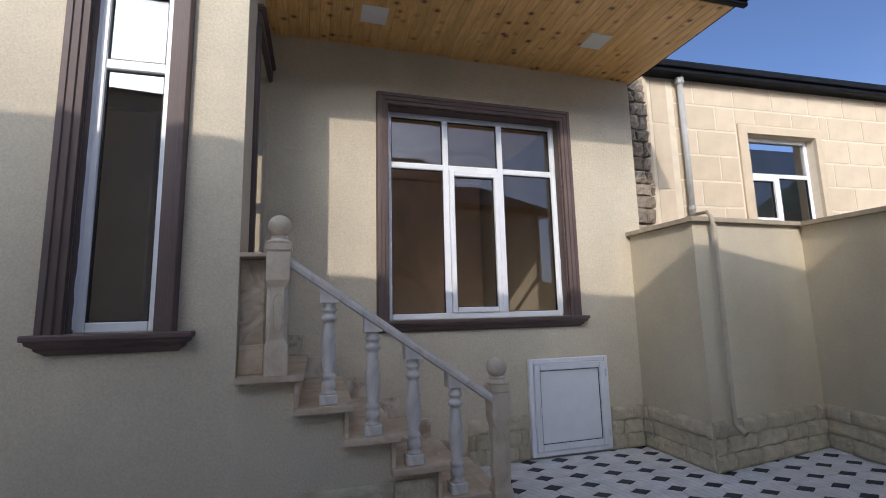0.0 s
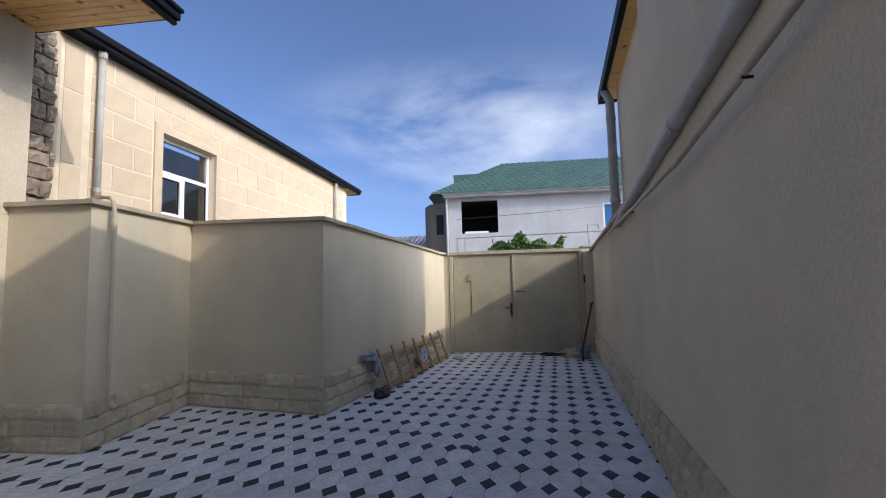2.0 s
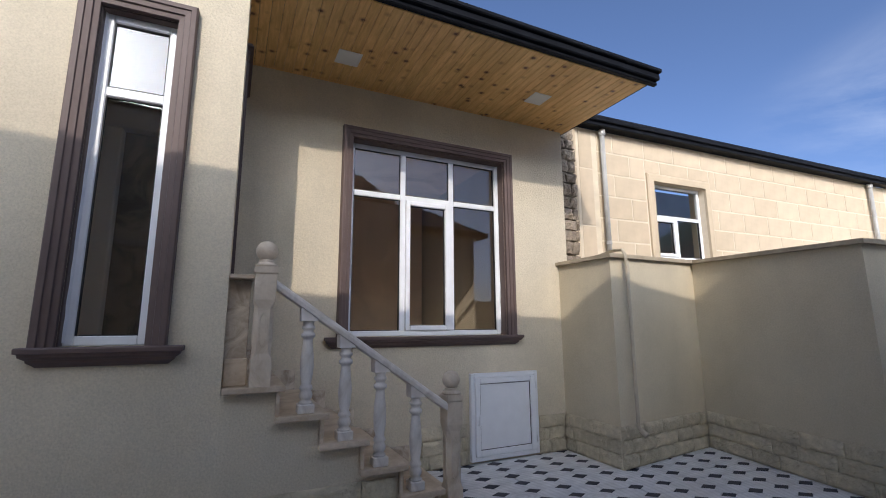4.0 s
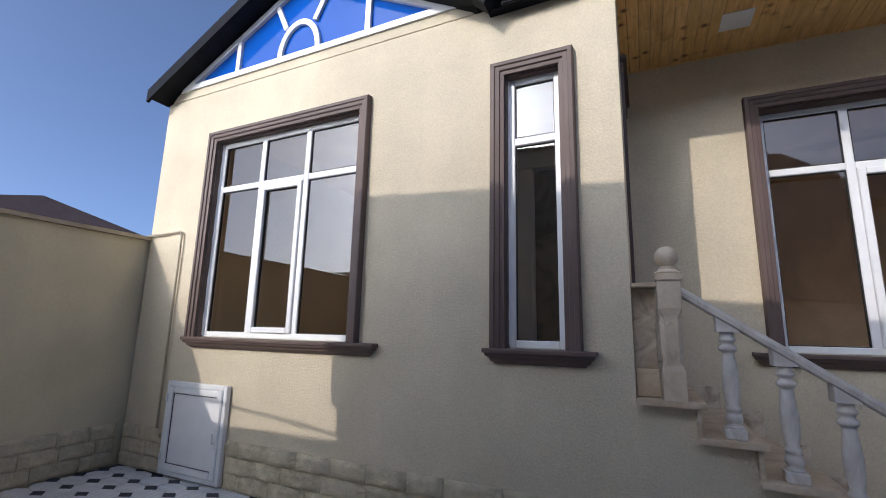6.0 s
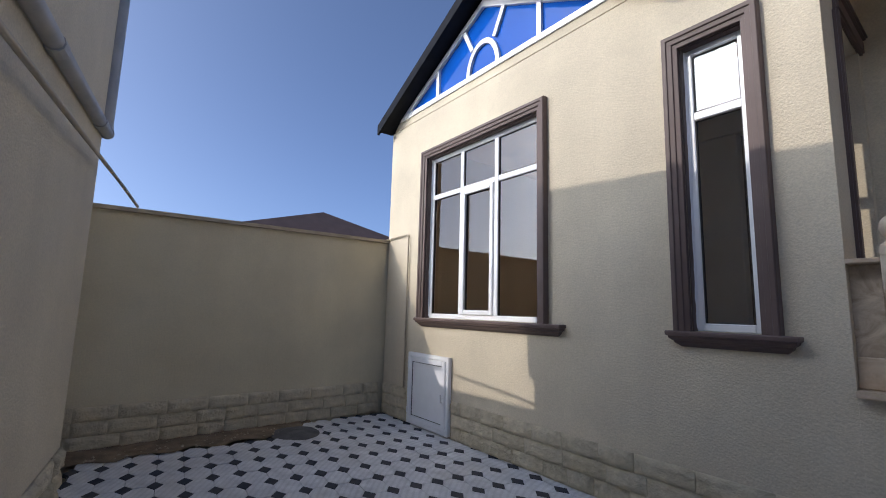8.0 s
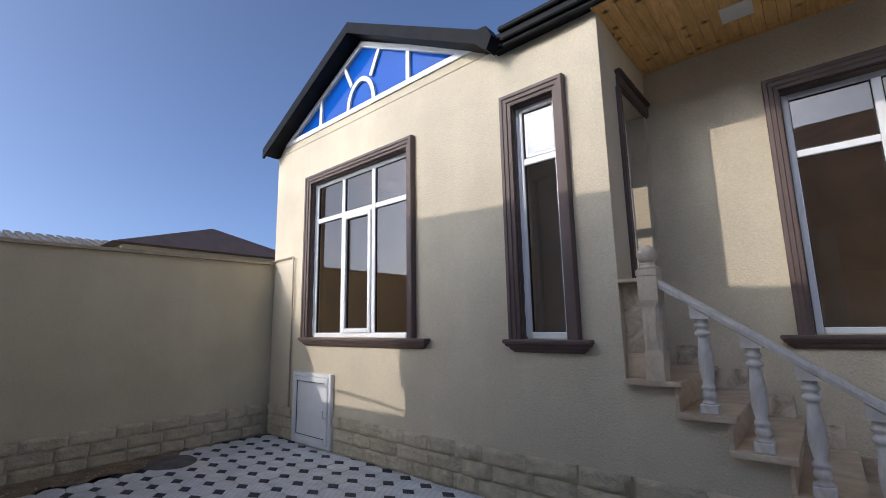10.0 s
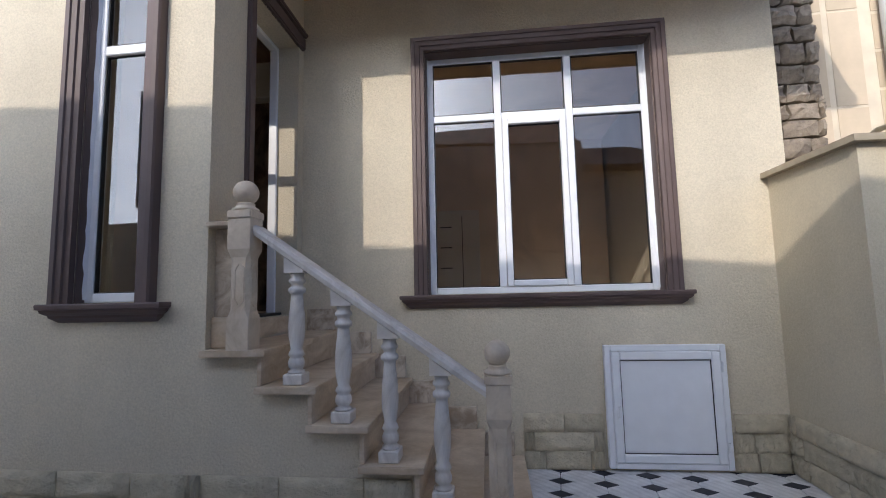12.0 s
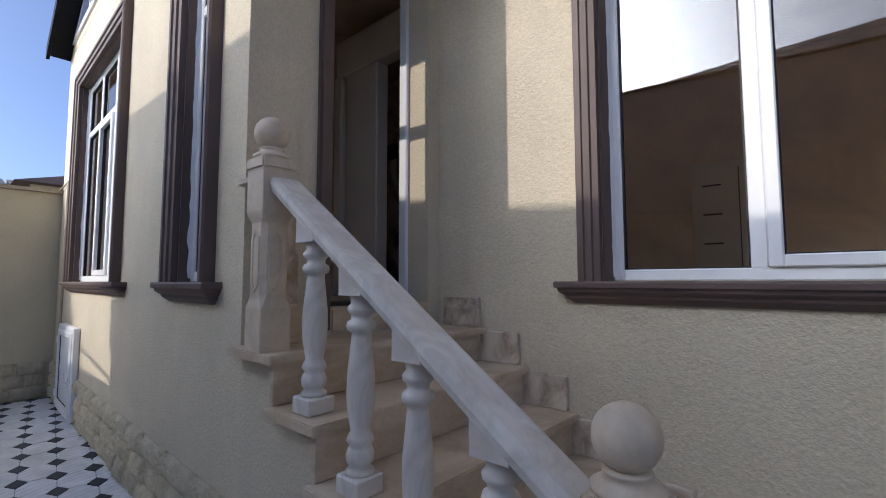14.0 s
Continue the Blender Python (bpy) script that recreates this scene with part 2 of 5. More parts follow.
k.tint(k.ramp(k.noise(6, 6, 0.65, k.mapped((1, 1, 0.6)), 1.6), (0.30, (0.74, 0.72, 0.70)), (0.62, (1.05, 1.05, 1.05))))
k.over(k.ramp(k.noise(3.2, 6, 0.7, k.mapped((1, 1, 0.6)), 1.5), (0.56, 0.0), (0.70, 0.4)), (0.46, 0.39, 0.32))
k.bump(k.noise(60, 4), 0.15, 0.002)
M["pale_marble"] = k.m
k = Mat("marbled_slab", (0.60, 0.52, 0.42), 0.42)
k.tint(k.ramp(k.noise(5, 5, 0.6, None, 1.5), (0.35, (0.55, 0.48, 0.42)), (0.6, (1.08, 1.08, 1.06))))
M["marbled"] = k.m
k = Mat("black_metal", (0.012, 0.013, 0.016), 0.42)
k.b.inputs["Specular IOR Level"].default_value = 0.04
k.tint(k.ramp(k.noise(5, 4), (0.3, 0.8), (0.7, 1.3))).bump(k.noise(40, 2), 0.05, 0.001)
M["black_metal"] = k.m
k = Mat("grey_pipe", (0.40, 0.39, 0.37), 0.5)
k.tint(k.ramp(k.noise(6, 4), (0.3, 0.8), (0.7, 1.1)))
M["pipe"] = k.m
k = Mat("beige_pipe", (0.50, 0.43, 0.32), 0.6)
k.tint(k.ramp(k.noise(6, 4), (0.3, 0.8), (0.7, 1.1)))
M["beige_pipe"] = k.m
k = Mat("coping_stone", (0.42, 0.35, 0.25), 0.85)
k.tint(k.ramp(k.noise(5, 5), (0.3, 0.75), (0.7, 1.12))).bump(k.noise(60, 3), 0.3, 0.003)
M["coping"] = k.m
k = Mat("gate_paint", (0.40, 0.345, 0.24), 0.55)
k.tint(k.ramp(k.noise(1.4, 5), (0.3, 0.82), (0.7, 1.08))).tint(k.ramp(k.noise(14, 4), (0.3, 0.92), (0.7, 1.05)))
k.bump(k.noise(3, 4), 0.25, 0.01)
M["gate"] = k.m
k = Mat("dark_steel", (0.05, 0.045, 0.04), 0.4, 0.7)
k.tint(k.ramp(k.noise(30, 3), (0.3, 0.7), (0.7, 1.2)))
M["steel"] = k.m
k = Mat("neighbour_slab", (0.60, 0.485, 0.345), 0.85)
k.piece((0.93, 0.92, 0.90), (1.05, 1.05, 1.05))
k.tint(k.ramp(k.noise(4, 5), (0.3, 0.90), (0.7, 1.05))).bump(k.noise(50, 3), 0.2, 0.003)
M["slab"] = k.m
k = Mat("neighbour_joint", (0.70, 0.60, 0.455), 0.9)
k.tint(k.ramp(k.noise(6, 4), (0.3, 0.9), (0.7, 1.05)))
M["slab_joint"] = k.m
k = Mat("rough_block", (0.36, 0.295, 0.225), 0.97)
k.piece((0.72, 0.70, 0.68), (1.12, 1.12, 1.12))
k.tint(k.ramp(k.noise(12, 6, 0.7), (0.3, 0.6), (0.7, 1.2))).bump(k.noise(20, 6, 0.7), 0.9, 0.02)
M["block"] = k.m
k = Mat("white_render", (0.52, 0.525, 0.535), 0.9)
k.tint(k.ramp(k.noise(0.7, 6, 0.6), (0.3, 0.84), (0.7, 1.05))).tint(k.ramp(k.noise(0.9, 4, 0.6, k.mapped((1, 1.6, 0.3))), (0.3, 0.92), (0.65, 1.03)))
M["render"] = k.m
k = Mat("green_roof_tile", (0.075, 0.145, 0.125), 0.45)
k.piece((0.85, 0.85, 0.85), (1.15, 1.15, 1.15), island=True)
k.tint(k.ramp(k.noise(3, 5), (0.3, 0.8), (0.7, 1.15)))
M["green_roof"] = k.m
k = Mat("brown_roof", (0.10, 0.062, 0.05), 0.7)
k.tint(k.ramp(k.noise(2, 5), (0.3, 0.8), (0.7, 1.2)))
M["brown_roof"] = k.m
k = Mat("grey_sheet_roof", (0.36, 0.36, 0.37), 0.55)
k.tint(k.ramp(k.noise(2, 5), (0.3, 0.75), (0.7, 1.15)))
M["sheet_roof"] = k.m
k = Mat("weathered_sheet", (0.15, 0.135, 0.12), 0.7)
k.tint(k.ramp(k.noise(3, 5), (0.3, 0.6), (0.7, 1.3)))
M["weathered_sheet"] = k.m
k = Mat("interior_wall", (0.86, 0.68, 0.52), 0.8)
k.tint(k.ramp(k.noise(1.2, 5, 0.6, None, 1.0), (0.3, 0.75), (0.7, 1.1)))
M["interior"] = k.m
k = Mat("interior_floor", (0.72, 0.59, 0.46), 0.4)
k.tint(k.ramp(k.noise(2, 5), (0.3, 0.8), (0.7, 1.1)))
M["interior_floor"] = k.m
k = Mat("interior_marble", (0.30, 0.235, 0.18), 0.25)
k.tint(k.ramp(k.noise(1.6, 6, 0.65, None, 2.2), (0.38, (0.45, 0.42, 0.40)), (0.55, (1.1, 1.08, 1.05))))
M["interior_marble"] = k.m
k = Mat("cream_door", (0.74, 0.68, 0.60), 0.45)
k.tint(k.ramp(k.noise(2, 4), (0.3, 0.9), (0.7, 1.05)))
M["cream_door"] = k.m
k = Mat("dull_cloth", (0.30, 0.31, 0.34), 0.95)
k.tint(k.ramp(k.noise(14, 5), (0.3, 0.5), (0.7, 1.4))).bump(k.noise(120, 2), 0.3, 0.002)
M["cloth"] = k.m
k = Mat("black_plastic", (0.012, 0.012, 0.013), 0.45)
k.bump(k.noise(24, 4), 0.6, 0.01)
M["black_plastic"] = k.m
k = Mat("striped_cloth", (0.55, 0.56, 0.60), 0.95)
st = k.n.new("ShaderNodeTexWave")
st.inputs["Scale"].default_value = 9
st.inputs["Distortion"].default_value = 3.0
k.l.new(k.co, st.inputs["Vector"])
k.tint(k.ramp(st.outputs["Fac"], (0.35, 0.25), (0.6, 1.1))).bump(k.noise(40, 3), 0.4, 0.004)
M["striped"] = k.m
k = Mat("yellow_pole", (0.55, 0.34, 0.07), 0.45)
k.tint(k.ramp(k.noise(20, 3), (0.3, 0.85), (0.7, 1.1)))
M["yellow"] = k.m
k = Mat("leaf", (0.10, 0.19, 0.05), 0.5)
k.piece((0.6, 0.7, 0.6), (1.4, 1.3, 1.2), island=True)
M["leaf"] = k.m
k = Mat("bark", (0.10, 0.075, 0.05), 0.9)
k.tint(k.ramp(k.noise(20, 4), (0.3, 0.7), (0.7, 1.2)))
M["bark"] = k.m
k = Mat("ground_earth", (0.26, 0.23, 0.18), 0.95)
k.tint(k.ramp(k.noise(0.2, 6), (0.3, 0.75), (0.7, 1.15))).tint(k.ramp(k.noise(6, 4), (0.3, 0.8), (0.7, 1.1)))
M["earth"] = k.m
k = Mat("lamp_panel", (0.82, 0.82, 0.80), 0.5)
k.tint(k.ramp(k.noise(8, 3), (0.3, 0.95), (0.7, 1.0)))
M["lamp"] = k.m
k = Mat("blue_window_film", (0.03, 0.13, 0.30), 0.12)
k.tint(k.ramp(k.noise(1, 3), (0.3, 0.85), (0.7, 1.15)))
M["blue_film"] = k.m
# near-black colour that stands for the shade inside unlit rooms
k = Mat("unlit_room_shade", (0.02, 0.02, 0.02), 0.9)
M["dark"] = k.m


# ---- mesh helpers ----
def link_mesh(name, bm, material, smooth=False):
    me = bpy.data.meshes.new(name)
    bmesh.ops.recalc_face_normals(bm, faces=bm.faces[:])
    for fc in bm.faces:
        fc.smooth = smooth
    bm.to_mesh(me)
    bm.free()
    me.materials.append(material)
    return new(name, me)


def part(name, bm, material, parent, label="", smooth=False):
    ob = link_mesh(name, bm, material, smooth)
    ob.parent = parent
    if label:
        ob["label"] = label
    return ob


def thing(name, m, label, category, group="", kind=""):
    e = new(name)
    e.empty_display_size = 0.1
    e.matrix_basis = m
    return tagged(e, label, category, group, kind)


def setting(name, bm, material, label="", category="wall", smooth=False):
    return tagged(link_mesh(name, bm, material, smooth), label, category, "", "structure")


def B():
    return bmesh.new()


def box(bm, x0, x1, y0, y1, z0, z1, bevel=0.0, seg=1):
    vs = [bm.verts.new((x, y, z)) for x in (x0, x1) for y in (y0, y1) for z in (z0, z1)]
    idx = ((0, 1, 3, 2), (4, 6, 7, 5), (0, 4, 5, 1), (2, 3, 7, 6), (0, 2, 6, 4), (1, 5, 7, 3))
    fs = [bm.faces.new([vs[i] for i in f]) for f in idx]
    if bevel:
        es = list({e for f in fs for e in f.edges})
        bmesh.ops.bevel(bm, geom=es, offset=bevel, segments=seg, affect="EDGES", clamp_overlap=True)
    return bm


def prism(bm, pts, z0, z1):
    """An upright prism over plan points; z1 may be a list, one top for each point."""
    tops = z1 if isinstance(z1, (list, tuple)) else [z1] * len(pts)
    lo = [bm.verts.new((x, y, z0)) for x, y in pts]
    hi = [bm.verts.new((x, y, z)) for (x, y), z in zip(pts, tops)]
    n = len(pts)
    bm.faces.new(lo[::-1])
    bm.faces.new(hi)
    for i in range(n):
        bm.faces.new((lo[i], lo[(i + 1) % n], hi[(i + 1) % n], hi[i]))
    return bm


def prism_y(bm, pts, y0, y1):
    """A prism over points of the x z plane, from y0 to y1."""
    lo = [bm.verts.new((x, y0, z)) for x, z in pts]
    hi = [bm.verts.new((x, y1, z)) for x, z in pts]
    n = len(pts)
    bm.faces.new(lo)
    bm.faces.new(hi[::-1])
    for i in range(n):
        bm.faces.new((lo[i], hi[i], hi[(i + 1) % n], lo[(i + 1) % n]))
    return bm


def lathe(bm, profile, seg=20, at=(0, 0, 0)):
    rings = []
    for r, z in profile:
        rings.append([bm.verts.new((at[0] + r * math.cos(2 * math.pi * i / seg), at[1] + r * math.sin(2 * math.pi * i / seg), at[2] + z)) for i in range(seg)])
    for a, b in zip(rings, rings[1:]):
        for i in range(seg):
            bm.faces.new((a[i], a[(i + 1) % seg], b[(i + 1) % seg], b[i]))
    bm.faces.new(rings[0][::-1])
    bm.faces.new(rings[-1])
    return bm


def tube(bm, pts, r, seg=10):
    """A round pipe along a line of points."""
    pts = [Vector(p) for p in pts]
    rings = []
    for i, p in enumerate(pts):
        d = (pts[min(i + 1, len(pts) - 1)] - pts[max(i - 1, 0)]).normalized()
        a = d.cross(Vector((0, 0, 1)))
        a = (a if a.length > 0.05 else d.cross(Vector((1, 0, 0)))).normalized()
        b = d.cross(a)
        rings.append([bm.verts.new(p + r * (math.cos(2 * math.pi * k / seg) * a + math.sin(2 * math.pi * k / seg) * b)) for k in range(seg)])
    for a, b in zip(rings, rings[1:]):
        off = min(range(seg), key=lambda s: (a[0].co - b[s].co).length)
        for k in range(seg):
            bm.faces.new((a[k], a[(k + 1) % seg], b[(k + 1 + off) % seg], b[(k + off) % seg]))
    bm.faces.new(rings[0][::-1])
    bm.faces.new(rings[-1])
    return bm


def holed_wall(p0, p1, z0, z1, thick, holes=()):
    """A wall from p0 to p1 with its thickness to the left of that way; holes: (s0, s1, z0, z1) along it."""
    bm = B()
    p0, p1 = Vector((*p0, 0)), Vector((*p1, 0))
    u = (p1 - p0).normalized()
    nrm = Vector((-u.y, u.x, 0))
    length = (p1 - p0).length
    ss = sorted({0, length, *(h[0] for h in holes), *(h[1] for h in holes)})
    zs = sorted({z0, z1, *(h[2] for h in holes), *(h[3] for h in holes)})
    made = {}

    def vert(s, z, d):
        key = (round(s, 4), round(z, 4), d)
        if key not in made:
            made[key] = bm.verts.new(p0 + u * s + nrm * (thick * d) + Vector((0, 0, z)))
        return made[key]

    def solid(i, j):
        if not (0 <= i < len(ss) - 1 and 0 <= j < len(zs) - 1):
            return False
        s, z = (ss[i] + ss[i + 1]) / 2, (zs[j] + zs[j + 1]) / 2
        return not any(h[0] < s < h[1] and h[2] < z < h[3] for h in holes)

    for i in range(len(ss) - 1):
        for j in range(len(zs) - 1):
            if not solid(i, j):
                continue
            a, b, c, d = ss[i], ss[i + 1], zs[j], zs[j + 1]
            for k in (0, 1):
                bm.faces.new([vert(a, c, k), vert(b, c, k), vert(b, d, k), vert(a, d, k)])
            for other, (q, r) in (((i - 1, j), ((a, c), (a, d))), ((i + 1, j), ((b, c), (b, d))), ((i, j - 1), ((a, c), (b, c))), ((i, j + 1), ((a, d), (b, d)))):
                if not solid(*other):
                    bm.faces.new([vert(*q, 0), vert(*r, 0), vert(*r, 1), vert(*q, 1)])
    return bm


def swept_frame(bm, w, h, profile, z_low=0.0):
    """A moulding round the left, top and right of an opening w by h; profile: (outward, proud) points."""
    corners = (((0, z_low), (-1, 0)), ((0, h), (-1, 1)), ((w, h), (1, 1)), ((w, z_low), (1, 0)))
    rings = [[bm.verts.new((x + dx * o, -p, z + dz * o)) for o, p in profile] for (x, z), (dx, dz) in corners]
    n = len(profile)
    for a, b in zip(rings, rings[1:]):
        for i in range(n):
            bm.faces.new((a[i], a[(i + 1) % n], b[(i + 1) % n], b[i]))
    bm.faces.new(rings[0])
    bm.faces.new(rings[-1][::-1])
    return bm


def bar_frame(bm, x0, x1, z0, z1, wide, y0, y1, bevel=0.006):
    """Four bars round a rectangle, butted end to end."""
    box(bm, x0, x0 + wide, y0, y1, z0, z1, bevel)
    box(bm, x1 - wide, x1, y0, y1, z0, z1, bevel)
    box(bm, x0 + wide, x1 - wide, y0, y1, z0, z0 + wide, bevel)
    box(bm, x0 + wide, x1 - wide, y0, y1, z1 - wide, z1, bevel)
    return bm


# ---- ground and courtyard floor ----
bm = B()
for xa, xb, ya, yb in ((-400, 400, -400, 400),):
    bm.faces.new([bm.verts.new(p) for p in ((xa, ya, -0.06), (xb, ya, -0.06), (xb, yb, -0.06), (xa, yb, -0.06))])
setting("ground", bm, M["earth"], "dry earth ground spreading around the plots", "ground")

RW = (-3.64, -3.438)   # left end of the long boundary wall
SLOPE = -0.134        # its drift in y for each metre of x


def rw_y(x, back=0.0):
    return RW[1] + SLOPE * (x - RW[0]) - back


YARD = [(-4.60, -3.36), (-4.56, -1.60), (-4.95, -1.15), (-5.1, 0.05), (1.7, 0.05), (1.7, 1.2), (3.75, 1.2), (3.70, 0.3), (5.32, 0.5),
        (4.9, -1.38), (9.0, -2.2), (9.45, -2.3), (9.45, -5.2), (3.0, rw_y(3.0)), RW]
bm = B()
prism(bm, YARD, -0.05, -0.016)
floor = setting("floor", bm, M["joint"], "courtyard floor of pale octagonal pavers with dark square insets", "floor")

# bare soil strip along the left wall
bm = B()
nx, ny = 8, 26
grid = {}
for i in range(nx + 1):
    for j in range(ny + 1):
        y = -3.40 + 2.35 * j / ny
        x0 = -4.60 - 0.06 * math.sin(j * 1.3) - 0.03 * math.sin(j * 3.1) - (0.35 * max(0, (j - 19) / 7))
        x = x0 + (-5.06 - x0) * i / nx
        h = 0.008 + 0.016 * (i / nx) + 0.010 * noise.noise((x * 4, y * 4, 0)) + 0.012 * noise.noise((x * 11, y * 11, 3))
        grid[i, j] = bm.verts.new((x, y, max(-0.01, h)))
for i in range(nx):
    for j in range(ny):
        bm.faces.new((grid[i, j], grid[i + 1, j], grid[i + 1, j + 1], grid[i, j + 1]))
setting("soil_strip", bm, M["soil"], "bare brown soil strip left unpaved along the wall", "soil", True)
bm = B()
ring0 = []
for k in range(22):
    a = 2 * math.pi * k / 22
    r = 1 + 0.22 * noise.noise((math.cos(a) * 1.7, math.sin(a) * 1.7, 5))
    ring0.append((math.cos(a) * r, math.sin(a) * r))
rings = [[bm.verts.new((-4.62 + 0.30 * s * x, -1.38 + 0.26 * s * y, z)) for x, y in ring0] for s, z in ((1, 0.0), (0.8, 0.02), (0.4, 0.035))]
for a, b in zip(rings, rings[1:]):
    for i in range(22):
        bm.faces.new((a[i], a[(i + 1) % 22], b[(i + 1) % 22], b[i]))
bm.faces.new(rings[-1])
tagged(link_mesh("mortar_smear", bm, M["grey_mortar"], True), "flat smear of dark grey mortar on the paving", "mortar")

# ---- main house ----
A_R = 0.025   # right edge of the projecting block
B_Y = 1.15    # face of the recessed block
FLOOR_IN = 1.2
wall_a = setting("wall_house_front", holed_wall((-5.03, 0), (A_R, 0), 0, 4.06, 0.25,
                 [(-4.06 + 5.03, -2.17 + 5.03, 1.33, 3.42), (-0.805 + 5.03, -0.385 + 5.03, 1.33, 3.42)]), M["stucco"],
                 "beige rough-stucco house front with two brown-framed windows", "wall")
wall_b = setting("wall_house_recess", holed_wall((0.0, B_Y), (3.86, B_Y), 0, 3.98, 0.25, [(1.085, 2.93, 1.33, 3.39)]), M["stucco"],
                 "beige rough-stucco wall behind the entrance stairs", "wall")
wall_c = setting("wall_entrance_side", holed_wall((0.02, 0.08), (0.02, B_Y), 0, 3.98, 0.25, [(0.25, 0.97, FLOOR_IN, 3.47)]), M["stucco"],
                 "narrow stucco side wall with the open entrance doorway", "wall")
setting("wall_house_left", holed_wall((-5.03, 7.0), (-5.03, 0.25), 0, 4.06, 0.25), M["stucco"], "", "wall")
setting("wall_house_right", holed_wall((3.86, B_Y + 0.25), (3.86, 7.0), 0, 3.98, 0.25), M["stucco"], "", "wall")
setting("wall_house_back", holed_wall((3.86, 7.0), (-5.03, 7.0), 0, 4.06, 0.25), M["stucco"], "", "wall")

# rooms behind the windows
bm = B()
box(bm, -4.75, -0.251, 0.26, 6.7, FLOOR_IN - 0.1, FLOOR_IN)
box(bm, -0.249, 3.55, B_Y + 0.26, 6.7, FLOOR_IN - 0.1, FLOOR_IN)
setting("floor_inside", bm, M["interior_floor"], "", "floor")
bm = B()
box(bm, -4.75, -0.251, 0.26, 6.7, 3.90, 3.96)
box(bm, -0.249, 3.55, B_Y + 0.26, 6.7, 3.90, 3.96)
setting("ceiling_inside", bm, M["interior"], "", "ceiling")
for nm, a, b, hl in (("wall_room_1", (-1.85, 0.26), (-1.85, 5.2), ()), ("wall_room_2", (-0.26, 1.45), (-0.26, 5.2), ()),
                     ("wall_room_3", (-4.75, 5.2), (3.55, 5.2), ())):
    setting(nm, holed_wall(a, b, FLOOR_IN, 3.9, 0.12, hl), M["interior"], "", "wall")
bm = B()
box(bm, -1.84, -0.28, 2.1, 2.16, FLOOR_IN, 3.9)
setting("wall_vestibule", bm, M["interior_marble"], "brown veined marble wall inside the entrance", "wall")

# inner door of the big room, seen through the glass
e = thing("interior_door", pose(0.64, 5.18, FLOOR_IN, 0, 0, 0), "cream panelled interior door with dark slits", "door")
part("leaf", box(B(), 0, 0.79, -0.05, 0, 0, 1.56, 0.01), M["cream_door"], e)
for z in (0.21, 0.56, 0.91, 1.26):
    part("slit", box(B(), 0.12, 0.32, -0.056, -0.046, z, z + 0.02), M["gasket"], e)
part("slit", box(B(), 0.49, 0.502, -0.056, -0.046, 0.06, 1.46), M["gasket"], e)

# entrance door frame and inner door leaf
e = thing("entrance_door_frame", pose(-0.19, 0.33, FLOOR_IN, 0, 0, 90), "white plastic frame of the open entrance doorway", "door frame")
bm = B()
box(bm, -0.001, 0.045, -0.035, 0.035, 0, 2.27, 0.006)
part("jamb", bm, M["pvc"], e)
part("jamb", box(B(), 0.692, 0.72, -0.035, 0.035, 0, 2.27, 0.006), M["pvc"], e)
part("head", box(B(), 0.06, 0.692, -0.035, 0.035, 2.235, 2.27, 0.006), M["pvc"], e)
part("threshold", box(B(), 0.06, 0.692, -0.10, 0.05, -0.01, 0.02, 0.004), M["steel"], e)
e = thing("inner_door_frame", pose(-1.39, 1.47, FLOOR_IN), "cream door frame inside the entrance hall", "door frame")
part("jamb", box(B(), 0.0, 0.44, -0.03, 0.10, 0, 2.03, 0.01), M["cream_door"], e)
part("jamb", box(B(), -0.14, -0.03, -0.06, 0.10, 0, 2.03, 0.01), M["cream_door"], e)
part("lintel", box(B(), -0.14, 1.10, -0.04, 0.10, 2.031, 2.38, 0.01), M["cream_door"], e)
e = thing("wall_socket_box", pose(-1.53, 2.1, 2.67), "black empty electrical box on the marble wall", "socket")
part("rim", bar_frame(B(), -0.14, 0.14, -0.08, 0.08, 0.02, -0.012, 0.0, 0.002), M["gasket"], e)
part("plate", box(B(), -0.12, 0.12, -0.006, 0.0, -0.06, 0.06), M["gasket"], e)

# brown moulding over the doorway
e = thing("door_moulding", pose(0.0, 0.0, 0.0), "brown moulding round the doorway head", "moulding")
bm = B()
box(bm, 0.0, 0.05, 0.27, B_Y - 0.02, 3.47, 3.58, 0.012, 2)
box(bm, 0.0, 0.075, 0.25, B_Y - 0.02, 3.585, 3.625, 0.012, 2)
part("head", bm, M["moulding"], e)
bm = B()
box(bm, 0.0, 0.05, 0.24, 0.32, 1.08, 3.465, 0.012, 2)
part("side", bm, M["moulding"], e)


# ---- windows ----
TRIM = ((0.0, 0.0), (0.0, 0.035), (0.030, 0.040), (0.034, 0.052), (0.066, 0.056), (0.070, 0.066), (0.098, 0.066), (0.106, 0.055), (0.108, 0.0))


SILL = ((0.0, 0.0), (0.088, 0.0), (0.092, -0.008), (0.090, -0.030), (0.078, -0.034), (0.074, -0.050), (0.058, -0.062), (0.050, -0.066), (0.046, -0.080),
        (0.030, -0.092), (0.014, -0.106), (0.0, -0.108))


